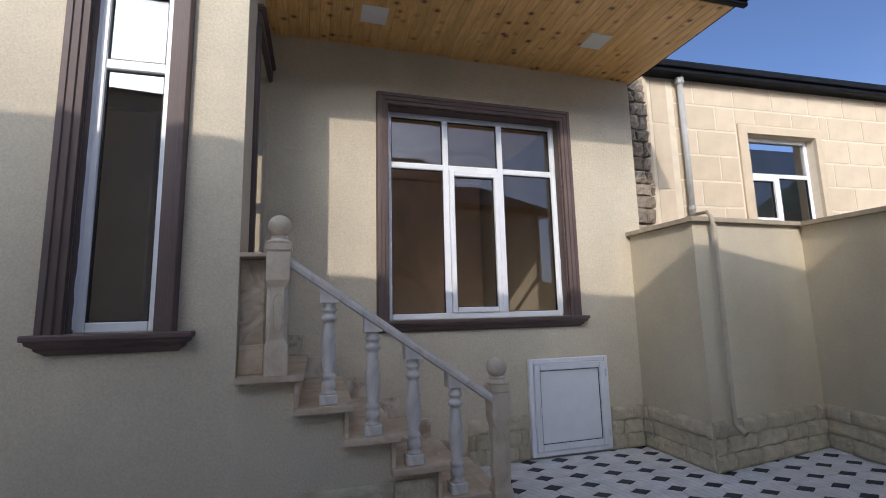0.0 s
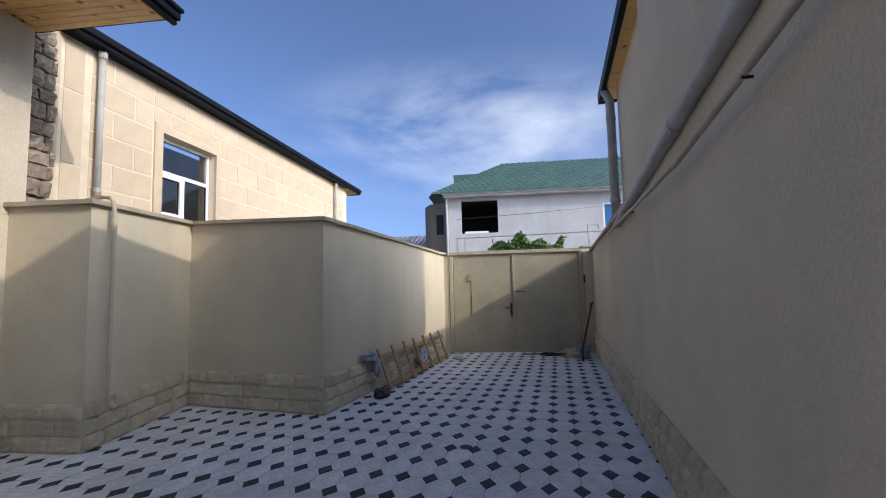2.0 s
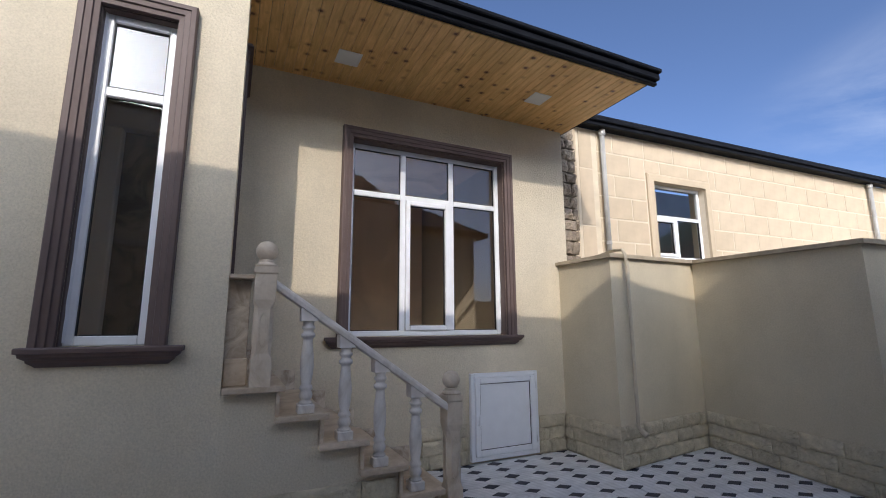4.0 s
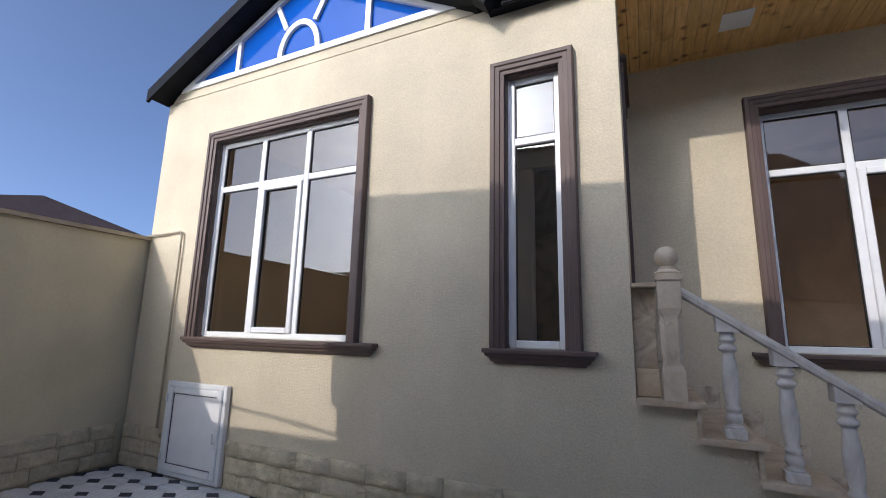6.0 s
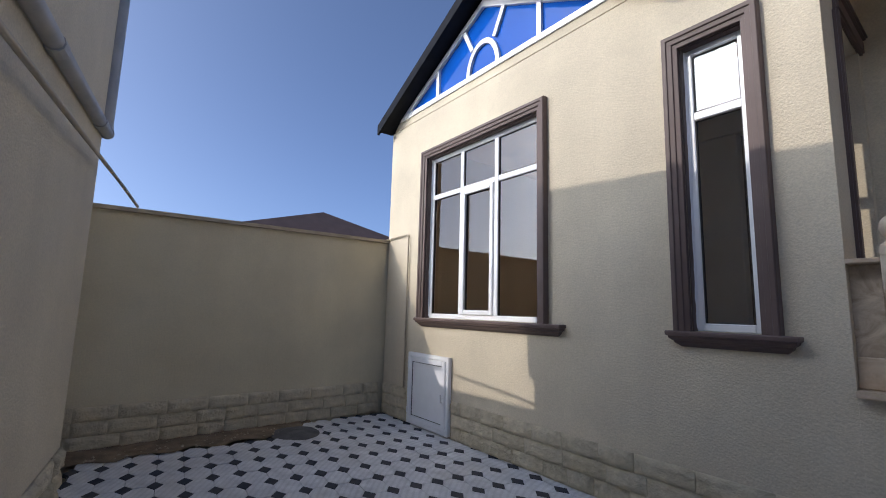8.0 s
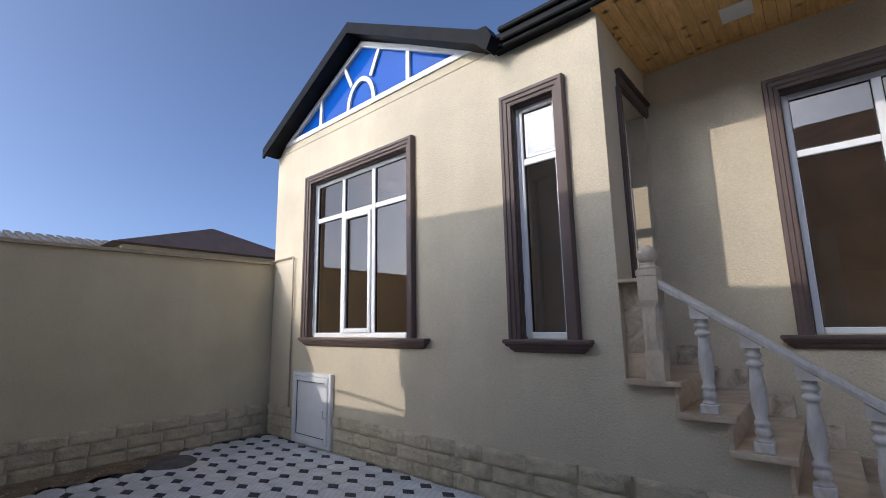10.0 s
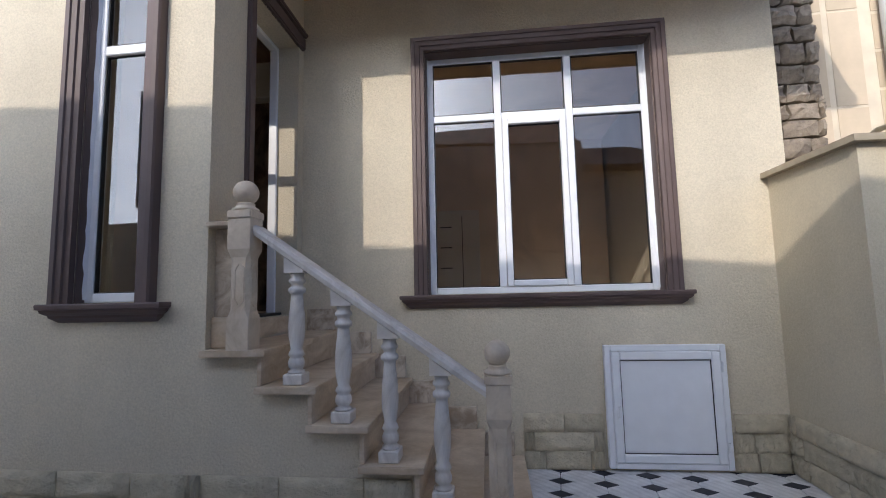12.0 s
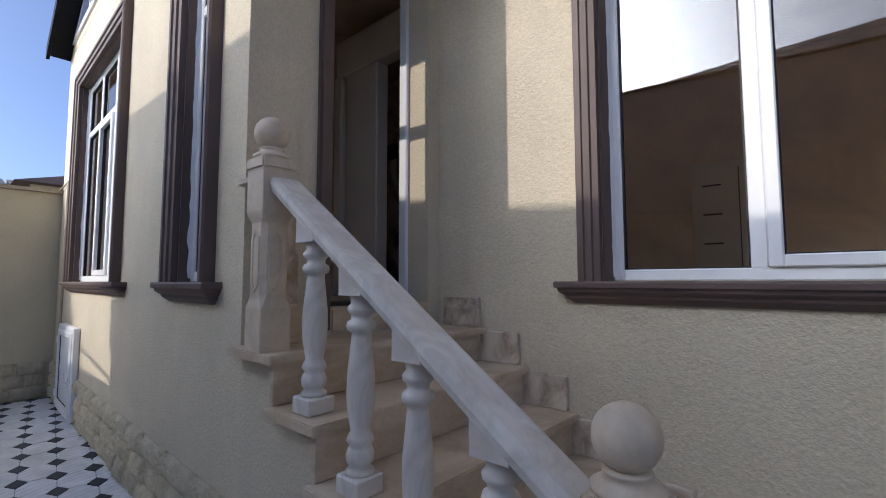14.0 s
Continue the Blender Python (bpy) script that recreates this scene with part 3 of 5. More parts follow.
def sill(parent, x0, x1):
    """A sill moulding whose profile returns to the wall at both ends; profile: (proud, z)."""
    bm = B()
    left = [bm.verts.new((x0 + 0.092 - p, -p, z)) for p, z in SILL]
    right = [bm.verts.new((x1 - 0.092 + p, -p, z)) for p, z in SILL]
    n = len(SILL)
    for i in range(1, n - 2):
        bm.faces.new((left[i], left[i + 1], right[i + 1], right[i]))
    for row in (left, right):
        back = [row[0]] + [bm.verts.new((q.co.x, 0.0, q.co.z)) for q in row[1:-1]] + [row[-1]]
        for i in range(1, n - 2):
            bm.faces.new((row[i], back[i], back[i + 1], row[i + 1]))
    bm.faces.new((left[0], left[1], right[1], right[0]))
    for row in (left, right):
        bm.faces.new((row[0], row[1], bm.verts.new((row[1].co.x, 0.0, 0.0))))
    bm.faces.new((left[-2], left[-1], right[-1], right[-2]))
    part("window_sill", bm, M["moulding"], parent, "brown stepped moulding sill")


def pane(parent, x0, x1, y0, y1, z0, z1):
    """One sheet of glass: its outer face mirrors, its other faces are clear."""
    p = part("pane", box(B(), x0, x1, y0, y1, z0, z1), M["glass"], parent)
    p.data.materials.append(M["clear"])
    for fc in p.data.polygons:
        fc.material_index = 0 if fc.normal.y < -0.5 else 1
    p.visible_shadow = False
    return p


def window(name, m, w, h, cols, transom, label, trim=True, sill_ends=(0.2, 0.2), casement=1, deep=0.12, frame_mat="pvc", low_mullion=False):
    """A window in an opening w by h: moulding, sill, white bars, panes. cols: inner mullion places."""
    e = thing(name, m, label, "window")
    e["kind"] = "structure"
    if trim:
        part("window_trim", swept_frame(B(), w, h, TRIM), M["moulding"], e, "brown grooved moulding")
        sill(e, -sill_ends[0], w + sill_ends[1])
        bm = B()
        box(bm, 0.0005, 0.010, 0.001, deep - 0.001, 0.001, h - 0.011)
        box(bm, w - 0.010, w - 0.0005, 0.001, deep - 0.001, 0.001, h - 0.011)
        box(bm, 0.0005, w - 0.0005, 0.001, deep - 0.001, h - 0.010, h - 0.0005)
        part("reveal", bm, M["moulding"], e, "brown painted reveal")
        rs = random.Random(int(w * 1000))
        bm = B()
        for side in (0, 1):
            ln = h - 0.03
            pts = [(0.02 + ln * i / 40, rs.uniform(0.001, 0.008) + (0.005 if rs.random() < 0.15 else 0)) for i in range(41)]
            for (za, wa), (zb, wb) in zip(pts, pts[1:]):
                x0, sg = (0.010, 1) if side == 0 else (w - 0.010, -1)
                ya = deep - 0.012
                q = [bm.verts.new(v) for v in ((x0, ya - wa, za), (x0, ya - wb, zb), (x0 + sg * 0.012, deep + 0.001, zb), (x0 + sg * 0.012, deep + 0.001, za))]
                bm.faces.new(q)
        part("sealant", bm, M["pvc"], e, "uneven white sealing foam")
    f = 0.055
    part("window_frame", bar_frame(B(), 0.002, w - 0.002, 0.002, h - 0.002, f, deep, deep + 0.06), M[frame_mat], e, "white plastic frame")
    edges = [0.0, *cols, w]
    for c in cols:
        part("mullion", box(B(), c - 0.03, c + 0.03, deep + 0.003, deep + 0.057, f, (transom - 0.03 if low_mullion else h - f), 0.005), M[frame_mat], e)
    for i, (a, b) in enumerate(zip(edges, edges[1:])):
        xa = a + (f if i == 0 else 0.03)
        xb = b - (f if i == len(edges) - 2 else 0.03)
        if transom and low_mullion:
            spans = ((f, transom - 0.03),)
            if i == 0:
                part("transom", box(B(), f, w - f, deep + 0.004, deep + 0.056, transom - 0.03, transom + 0.03, 0.005), M[frame_mat], e)
                pane(e, f + 0.004, w - f - 0.004, deep + 0.024, deep + 0.030, transom + 0.034, h - f - 0.004)
        elif transom:
            part("transom", box(B(), xa, xb, deep + 0.004, deep + 0.056, transom - 0.03, transom + 0.03, 0.005), M[frame_mat], e)
            spans = ((f, transom - 0.03), (transom + 0.03, h - f))
        else:
            spans = ((f, h - f),)
        for j, (za, zb) in enumerate(spans):
            g = 0.0
            if i == casement and j == 0:
                part("casement", bar_frame(B(), xa + 0.002, xb - 0.002, za + 0.002, zb - 0.002, 0.052, deep - 0.018, deep + 0.045), M[frame_mat], e)
                g = 0.052
            part("gasket", bar_frame(B(), xa + g + 0.001, xb - g - 0.001, za + g + 0.001, zb - g - 0.001, 0.007, deep + 0.012, deep + 0.04, 0), M["gasket"], e)
            pane(e, xa + g + 0.004, xb - g - 0.004, deep + 0.024, deep + 0.030, za + g + 0.004, zb - g - 0.004)
    return e


window("window_1", pose(-4.06, 0, 1.33), 1.89, 2.09, (0.62, 1.22), 1.56, "wide white three-light window in brown moulding", True, (0.115, 0.30), deep=0.062)
window("window_2", pose(-0.805, 0, 1.33), 0.42, 2.09, (), 1.56, "tall narrow white window in brown moulding", True, (0.15, 0.20), 9, deep=0.062)
window("window_3", pose(1.085, B_Y, 1.33), 1.845, 2.06, (0.61, 1.205), 1.51, "wide white three-light window beside the stairs", True, (0.22, 0.175))

# ---- roof, gable and soffit ----
EAVE_Y, SOF = -0.22, 3.97
bm = B()
n_board = 44
for i in range(n_board):
    a = 0.005 + (3.93 - 0.005) * i / n_board
    b = 0.005 + (3.93 - 0.005) * (i + 1) / n_board - 0.0025
    lo = [(a, SOF + 0.003), (a + 0.003, SOF), (b - 0.003, SOF), (b, SOF + 0.003), (b, SOF + 0.02), (a, SOF + 0.02)]
    prism_y(bm, lo, EAVE_Y + 0.05, B_Y - 0.004 if b < 3.86 else B_Y + 0.6)
tagged(link_mesh("ceiling_porch", bm, M["pine"]), "varnished knotty pine boards under the porch roof", "ceiling", "", "structure")
bm = B()
box(bm, 0.002, 3.86, B_Y - 0.014, B_Y - 0.002, SOF - 0.014, SOF - 0.001, 0.006)
setting("trim_porch", bm, M["pine"], "pine edging strip along the porch ceiling", "trim")
bm = B()
box(bm, 0.022, 0.034, EAVE_Y + 0.06, B_Y - 0.016, SOF - 0.014, SOF - 0.001, 0.006)
setting("trim_porch", bm, M["pine"], "pine edging strip along the porch ceiling", "trim")

for lx, ly in ((0.905, 0.665), (3.035, 0.545)):
    e = thing("ceiling_light", pose(lx, ly, SOF, 0, 0, 0), "square white flush light in the pine ceiling", "light", "porch lights")
    bm = B()
    box(bm, -0.112, 0.112, -0.112, -0.096, -0.007, -0.001)
    box(bm, -0.112, 0.112, 0.096, 0.112, -0.007, -0.001)
    box(bm, -0.112, -0.096, -0.096, 0.096, -0.007, -0.001)
    box(bm, 0.096, 0.112, -0.096, 0.096, -0.007, -0.001)
    part("frame", bm, M["lamp"], e)
    part("diffuser", box(B(), -0.095, 0.095, -0.095, 0.095, -0.005, -0.001), M["lamp"], e)

e = thing("house_roof", pose(0, 0, 0), "black metal roof with deep gutters over the house", "roof")
e["kind"] = "structure"
bm = B()
for prof in ([(EAVE_Y - 0.02, 4.06), (EAVE_Y - 0.02, 4.10), (3.2, 5.75), (3.2, 5.70)], [(3.2, 5.70), (3.2, 5.75), (7.4, 4.10), (7.4, 4.06)]):
    x_from = -0.97 if prof[0][0] < 0 else -5.2
    lo = [bm.verts.new((x_from, y, z)) for y, z in prof]
    hi = [bm.verts.new((4.02, y, z)) for y, z in prof]
    bm.faces.new(lo)
    bm.faces.new(hi[::-1])
    for i in range(4):
        bm.faces.new((lo[i], lo[(i + 1) % 4], hi[(i + 1) % 4], hi[i]))
# keep the slope clear of the gable front
part("main_slope", bm, M["black_metal"], e)
bm = B()
for lo, hi, proud in ((3.965, 4.005, 0.01), (4.006, 4.075, 0.05), (4.076, 4.12, 0.085)):
    box(bm, -0.80, 4.03, EAVE_Y - proud, EAVE_Y + 0.04, lo, hi, 0.008, 2)
part("gutter", bm, M["black_metal"], e, "black stepped metal gutter")
bm = B()
for lo, hi, proud in ((3.974, 4.005, 0.005), (4.006, 4.075, 0.03), (4.076, 4.12, 0.05)):
    box(bm, 3.934, 3.945 + proud, EAVE_Y + 0.045, B_Y + 0.6, lo, hi, 0.006)
part("verge", bm, M["black_metal"], e, "black metal verge strip")
bm = B()
box(bm, -0.93, -0.01, EAVE_Y + 0.045, -0.002, 3.985, 4.03)
part("soffit", bm, M["black_metal"], e)

# gable with blue glass
GX0, GXA, GX1, GZ0, GZA = -4.83, -3.02, -1.22, 4.20, 5.12
e = thing("gable_window", pose(0, 0, 0), "triangular blue mirrored gable window with white bars", "window")
e["kind"] = "structure"


def slope_z(x):
    return GZ0 + (GZA - GZ0) * (1 - abs(x - GXA) / (GXA - GX0))


bm = B()
prism_y(bm, [(GX0 + 0.1, GZ0 + 0.02), (GX1 - 0.1, GZ0 + 0.02), (GXA, GZA - 0.05)], 0.02, 0.05)
part("pane", bm, M["blue_glass"], e, "deep blue mirrored glass")
bm = B()
prism_y(bm, [(GX0, GZ0 - 0.03), (GX1, GZ0 - 0.03), (GX1 - 0.12, GZ0 + 0.035), (GX0 + 0.12, GZ0 + 0.035)], -0.02, 0.06)
part("bottom_rail", bm, M["pvc"], e)
for sgn, xe in ((1, GX0), (-1, GX1)):
    bm = B()
    prism_y(bm, [(xe + sgn * 0.02, GZ0 + 0.0), (xe + sgn * 0.16, GZ0 + 0.0), (GXA, GZA - 0.085), (GXA, GZA)], -0.018, 0.058)
    part("raking_bar", bm, M["pvc"], e)
AR = 0.285
arch = [(GXA + math.cos(a) * AR, GZ0 + 0.03 + math.sin(a) * AR * 1.35) for a in np.linspace(math.pi, 0, 17)]
arch_in = [(GXA + math.cos(a) * (AR - 0.06), GZ0 + 0.03 + math.sin(a) * (AR * 1.35 - 0.06)) for a in np.linspace(math.pi, 0, 17)]
bm = B()
for i in range(16):
    prism_y(bm, [arch[i], arch[i + 1], arch_in[i + 1], arch_in[i]], -0.012, 0.055)
part("arch_bar", bm, M["pvc"], e)
for xb in (GXA - 0.88, GXA + 0.86):
    part("upright_bar", box(B(), xb - 0.03, xb + 0.03, -0.012, 0.055, GZ0 + 0.02, slope_z(xb) - 0.05), M["pvc"], e)
for sgn in (-1, 1):
    a = Vector((GXA + sgn * 0.19, GZ0 + 0.36))
    x2 = GXA + sgn * 0.36
    b = Vector((x2, slope_z(x2) - 0.04))
    d = (b - a).normalized()
    q = Vector((-d.y, d.x)) * 0.028
    part("spoke_bar", prism_y(B(), [tuple(a - q), tuple(b - q), tuple(b + q), tuple(a + q)], -0.010, 0.054), M["pvc"], e)

e = thing("gable_roof", pose(0, 0, 0), "black metal gable roof over the projecting block", "roof")
e["kind"] = "structure"
APX, APZ, EZ = -3.04, 5.20, 4.085
XL, XR = -5.13, -0.98
bm = B()
for xe in (XL, XR):
    prism_y(bm, [(xe, EZ), (APX, APZ), (APX, APZ + 0.06), (xe, EZ + 0.06)], -0.19, 3.0)
part("roof_sheet", bm, M["black_metal"], e)
for xe, sg in ((XL, 1), (XR, -1)):
    bm = B()
    prism_y(bm, [(xe, EZ - 0.06), (APX, APZ - 0.06), (APX, APZ + 0.09), (xe, EZ + 0.09)], -0.225, -0.191)
    part("bargeboard", bm, M["black_metal"], e)
    bm = B()
    prism_y(bm, [(xe + sg * 0.05, EZ - 0.03), (APX, APZ - 0.04), (APX, APZ - 0.002), (xe, EZ - 0.002)], -0.188, 0.0)
    part("soffit", bm, M["black_metal"], e)
bm = B()
prism_y(bm, [(GX0 - 0.15, 4.07), (GX1 + 0.15, 4.07), (GX1 + 0.05, GZ0 - 0.031), (GX0 - 0.05, GZ0 - 0.031)], 0.0, 0.2)
part("gable_wall", bm, M["stucco"], e, "beige stucco strip under the glass")
bm = B()
prism_y(bm, [(-1.03, 4.05), (-0.90, 3.93), (-0.84, 4.05), (-0.90, 4.17), (-1.02, 4.18)], -0.24, -0.10)
part("gutter_end", bm, M["black_metal"], e, "folded black gutter end")

# ---- entrance stairs ----
TREAD = [(1.065, 0.0, 0.395), (0.876, 0.37, 0.675), (0.683, 0.65, 0.95), (0.49, 0.925, 1.23), (0.295, 1.205, 1.51), (0.10, 1.485, 1.80)]
e = thing("entrance_stairs", pose(0, 0, 0), "beige stone entrance stairs with plastered side", "stairs")
e["kind"] = "structure"
bm = B()
pts = [(0.024, 0.0), (TREAD[-1][2] - 0.055, 0.0)]
for i in range(len(TREAD) - 1, -1, -1):
    z, xa, xb = TREAD[i]
    pts.append((xb - 0.055, z - 0.037))
    if i:
        pts.append((TREAD[i - 1][2] - 0.055, z - 0.037))
pts.append((0.024, TREAD[0][0] - 0.037))
clean = [pts[0]]
for q in pts[1:]:
    if (Vector(q) - Vector(clean[-1])).length > 1e-4:
        clean.append(q)
prism_y(bm, clean, -0.1147, B_Y - 0.003)
stair_body = part("stair_body", bm, M["stucco"], e, "plastered stair side")
for i, (z, xa, xb) in enumerate(TREAD):
    part("tread", box(B(), (xa - 0.03) if i else 0.028, xb, -0.178, B_Y - 0.004, z - 0.036, z, 0.004, 2), M["travertine"], e)
    low = TREAD[i + 1][0] if i + 1 < len(TREAD) else 0.0
    part("riser", box(B(), xb - 0.053, xb - 0.028, -0.150, B_Y - 0.004, low + 0.001, z - 0.037, 0.003), M["travertine"], e)
part("threshold_step", box(B(), -0.24, 0.03, 0.335, 1.04, 1.078, 1.197, 0.006, 2), M["travertine"], e)
for i, (z, xa, xb) in enumerate(TREAD):
    x0 = max(xa - 0.03, 0.075)
    part("skirting_slab", box(B(), x0 + 0.004, x0 + 0.275, B_Y - 0.030, B_Y - 0.003, z + 0.001, z + 0.172, 0.004), M["marbled"], e, "veined stone skirting slab")


def ball_post(name, m, h, label, k=1.0):
    """A square carved post with a cap and a ball; h: height up to the cap's top."""
    e = thing(name, m, label, "post", "stair posts")
    bm = B()
    rows = []
    for z, w, c in ((0.0, 0.063, 0.003), (0.165, 0.063, 0.003), (0.20, 0.056, 0.014), (0.215, 0.056, 0.020), (h - 0.275, 0.056, 0.020), (h - 0.26, 0.056, 0.016),
                    (h - 0.225, 0.064, 0.004), (h - 0.215, 0.066, 0.003), (h - 0.05, 0.066, 0.003)):
        w, c = w * k, c * k
        ring = ((w - c, -w), (w, c - w), (w, w - c), (w - c, w), (c - w, w), (-w, w - c), (-w, c - w), (c - w, -w))
        rows.append([bm.verts.new((x, y, z)) for x, y in ring])
    for lo, hi in zip(rows, rows[1:]):
        for i in range(8):
            bm.faces.new((lo[i], lo[(i + 1) % 8], hi[(i + 1) % 8], hi[i]))
    bm.faces.new(rows[0][::-1])
    bm.faces.new(rows[-1])
    part("shaft", bm, M["post_stone"], e)
    for q in range(4):
        bm = B()
        w, zl, zh = 0.0565 * k, 0.225, h - 0.285
        outer = ((-0.030, zl + 0.03), (0.0, zl), (0.030, zl + 0.03), (0.030, zh - 0.03), (0.0, zh), (-0.030, zh - 0.03))
        a = [bm.verts.new((x * k, -w - 0.004, z)) for x, z in outer]
        b = [bm.verts.new((x * k * 0.66, -w - 0.004, z + (0.012 if z < h / 2 else -0.012))) for x, z in outer]
        d = [bm.verts.new((x * k * 0.60, -w + 0.001, z + (0.016 if z < h / 2 else -0.016))) for x, z in outer]
        f = [bm.verts.new((x * k * 1.05, -w + 0.001, z)) for x, z in outer]
        for i in range(6):
            j = (i + 1) % 6
            bm.faces.new((a[i], a[j], b[j], b[i]))
            bm.faces.new((b[i], b[j], d[j], d[i]))
            bm.faces.new((f[i], f[j], a[j], a[i]))
        bm.transform(Matrix.Rotation(q * math.pi / 2, 4, "Z"))
        part("panel_bead", bm, M["post_stone"], e)
    bm = B()
    box(bm, -0.072 * k, 0.072 * k, -0.072 * k, 0.072 * k, h - 0.049, h, 0.007, 2)
    part("cap", bm, M["post_stone"], e)
    part("neck", lathe(B(), [(0.07, h), (0.072, h + 0.012), (0.055, h + 0.022), (0.045, h + 0.034), (0.05, h + 0.04), (0.045, h + 0.046)], 20), M["post_stone"], e, "", True)
    zc, r = h + 0.040 + 0.066 * k, 0.069 * k
    part("ball", lathe(B(), [(max(0.004, r * math.cos(a)), zc + r * math.sin(a)) for a in np.linspace(-1.45, 1.55, 15)], 24), M["post_stone"], e, "round stone ball", True)
    return e


ball_post("stair_post", pose(0.24, -0.110, 1.066), 0.755, "carved limestone post with a ball at the stair head")
ball_post("stair_post", pose(1.607, -0.08, 0.101), 0.825, "carved limestone post with a ball at the stair foot", 0.97)
e = thing("wall_pilaster", pose(0.0, 0.0, 1.066), "short stone pilaster between wall and stair post", "pilaster")
part("shaft", box(B(), 0.022, 0.16, -0.045, 0.07, 0.0, 0.672, 0.005), M["marbled"], e)
part("cap", box(B(), 0.028, 0.173, -0.150, 0.09, 0.673, 0.70, 0.005), M["travertine"], e)
part("foot", box(B(), 0.027, 0.165, -0.075, 0.08, 0.001, 0.17, 0.005), M["travertine"], e)


def rail_z(x):
    return 1.735 - 0.698 * (x - 0.314)


BAL = [(0.047, 0.058), (0.047, 0.07), (0.032, 0.08), (0.044, 0.095), (0.047, 0.115), (0.040, 0.135), (0.034, 0.142), (0.046, 0.156), (0.040, 0.172), (0.032, 0.185),
       (0.044, 0.25), (0.047, 0.30), (0.045, 0.36), (0.038, 0.42), (0.033, 0.47), (0.032, 0.485), (0.046, 0.492), (0.050, 0.505), (0.046, 0.518), (0.034, 0.525),
       (0.034, 0.54), (0.046, 0.55), (0.048, 0.562), (0.036, 0.575), (0.040, 0.60)]


def baluster(x, z0):
    top = rail_z(x) - 0.062
    s = (top - z0 - 0.05) / 0.60
    e = thing("baluster", pose(x, -0.085, z0), "turned pale limestone baluster standing on a stair tread", "baluster", "stair balusters")
    part("base", box(B(), -0.053, 0.053, -0.053, 0.053, 0.0, 0.058 * s, 0.005), M["pale_marble"], e)
    part("turning", lathe(B(), [(r * 0.95, z * s) for r, z in BAL], 20), M["pale_marble"], e, "", True)
    bm = B()
    zt = 0.60 * s
    vs = [(-0.055, zt), (0.055, zt), (0.055, top - z0 - 0.698 * 0.055), (-0.055, top - z0 + 0.698 * 0.055)]
    prism_y(bm, vs, -0.05, 0.05)
    part("top_block", bm, M["pale_marble"], e)


for bx, bz in ((0.532, 0.877), (0.793, 0.684), (1.044, 0.491), (1.315, 0.296)):
    baluster(bx, bz)
bm = B()
xa, xb = 0.298, 1.545
prof = [(-0.062, -0.058), (-0.07, -0.03), (-0.066, -0.008), (-0.045, 0.0), (0.045, 0.0), (0.066, -0.008), (0.07, -0.03), (0.062, -0.058)]
lo = [bm.verts.new((xa, y - 0.08, rail_z(xa) + z)) for y, z in prof]
hi = [bm.verts.new((xb, y - 0.08, rail_z(xb) + z)) for y, z in prof]
bm.faces.new(lo)
bm.faces.new(hi[::-1])
for i in range(len(prof)):
    bm.faces.new((lo[i], lo[(i + 1) % 8], hi[(i + 1) % 8], hi[i]))
tagged(link_mesh("handrail", bm, M["pale_marble"]), "sloping pale limestone handrail over the balusters", "handrail")


# ---- basement hatches ----
def hatch(m, w, h, handle_left, label):
    e = thing("basement_hatch", m, label, "hatch", "basement hatches")
    part("frame", bar_frame(B(), 0, w, 0, h, 0.045, -0.052, 0.0, 0.006), M["pvc"], e)
    part("door", bar_frame(B(), 0.047, w - 0.047, 0.047, h - 0.047, 0.062, -0.066, -0.01, 0.008), M["pvc"], e)
    part("panel", box(B(), 0.110, w - 0.110, -0.045, -0.015, 0.110, h - 0.110), M["pvc"], e, "flat white plastic panel")
    part("gasket", bar_frame(B(), 0.109, w - 0.109, 0.109, h - 0.109, 0.006, -0.052, -0.046, 0), M["gasket"], e)
    hx = 0.078 if handle_left else w - 0.078
    bm = B()
    box(bm, hx - 0.013, hx + 0.013, -0.074, -0.067, h * 0.42 - 0.05, h * 0.42 + 0.05, 0.003)
    tube(bm, [(hx, -0.074, h * 0.42), (hx, -0.10, h * 0.42), (hx, -0.102, h * 0.42 + 0.085)], 0.009, 8)
    part("handle", bm, M["pvc"], e, "white lever handle")
    ox = w - 0.03 if handle_left else 0.03
    for z in (0.16, h - 0.16):
        part("hinge", lathe(B(), [(0.009, z - 0.035), (0.009, z + 0.035)], 10, (ox, -0.064, 0)), M["pvc"], e)
    return e


hatch(pose(2.42, B_Y - 0.002, 0.028), 0.87, 0.895, True, "white plastic basement hatch low beside the stairs")
hatch(pose(-4.32, -0.002, 0.02), 0.85, 0.87, False, "white plastic basement hatch low on the house front")


# ---- yard walls ----
def offset_line(pts, d):
    """Plan points moved d to the left of their line, mitred at the bends."""
    out = []
    for i, p in enumerate(pts):
        p = Vector(p)
        dirs = []
        if i:
            dirs.append((p - Vector(pts[i - 1])).normalized())
        if i < len(pts) - 1:
            dirs.append((Vector(pts[i + 1]) - p).normalized())
        nr = [Vector((-q.y, q.x)) for q in dirs]
        if len(nr) == 1:
            out.append(p + nr[0] * d)
        else:
            b = (nr[0] + nr[1]).normalized()
            out.append(p + b * d / max(0.3, b.dot(nr[0])))
    return [tuple(q) for q in out]


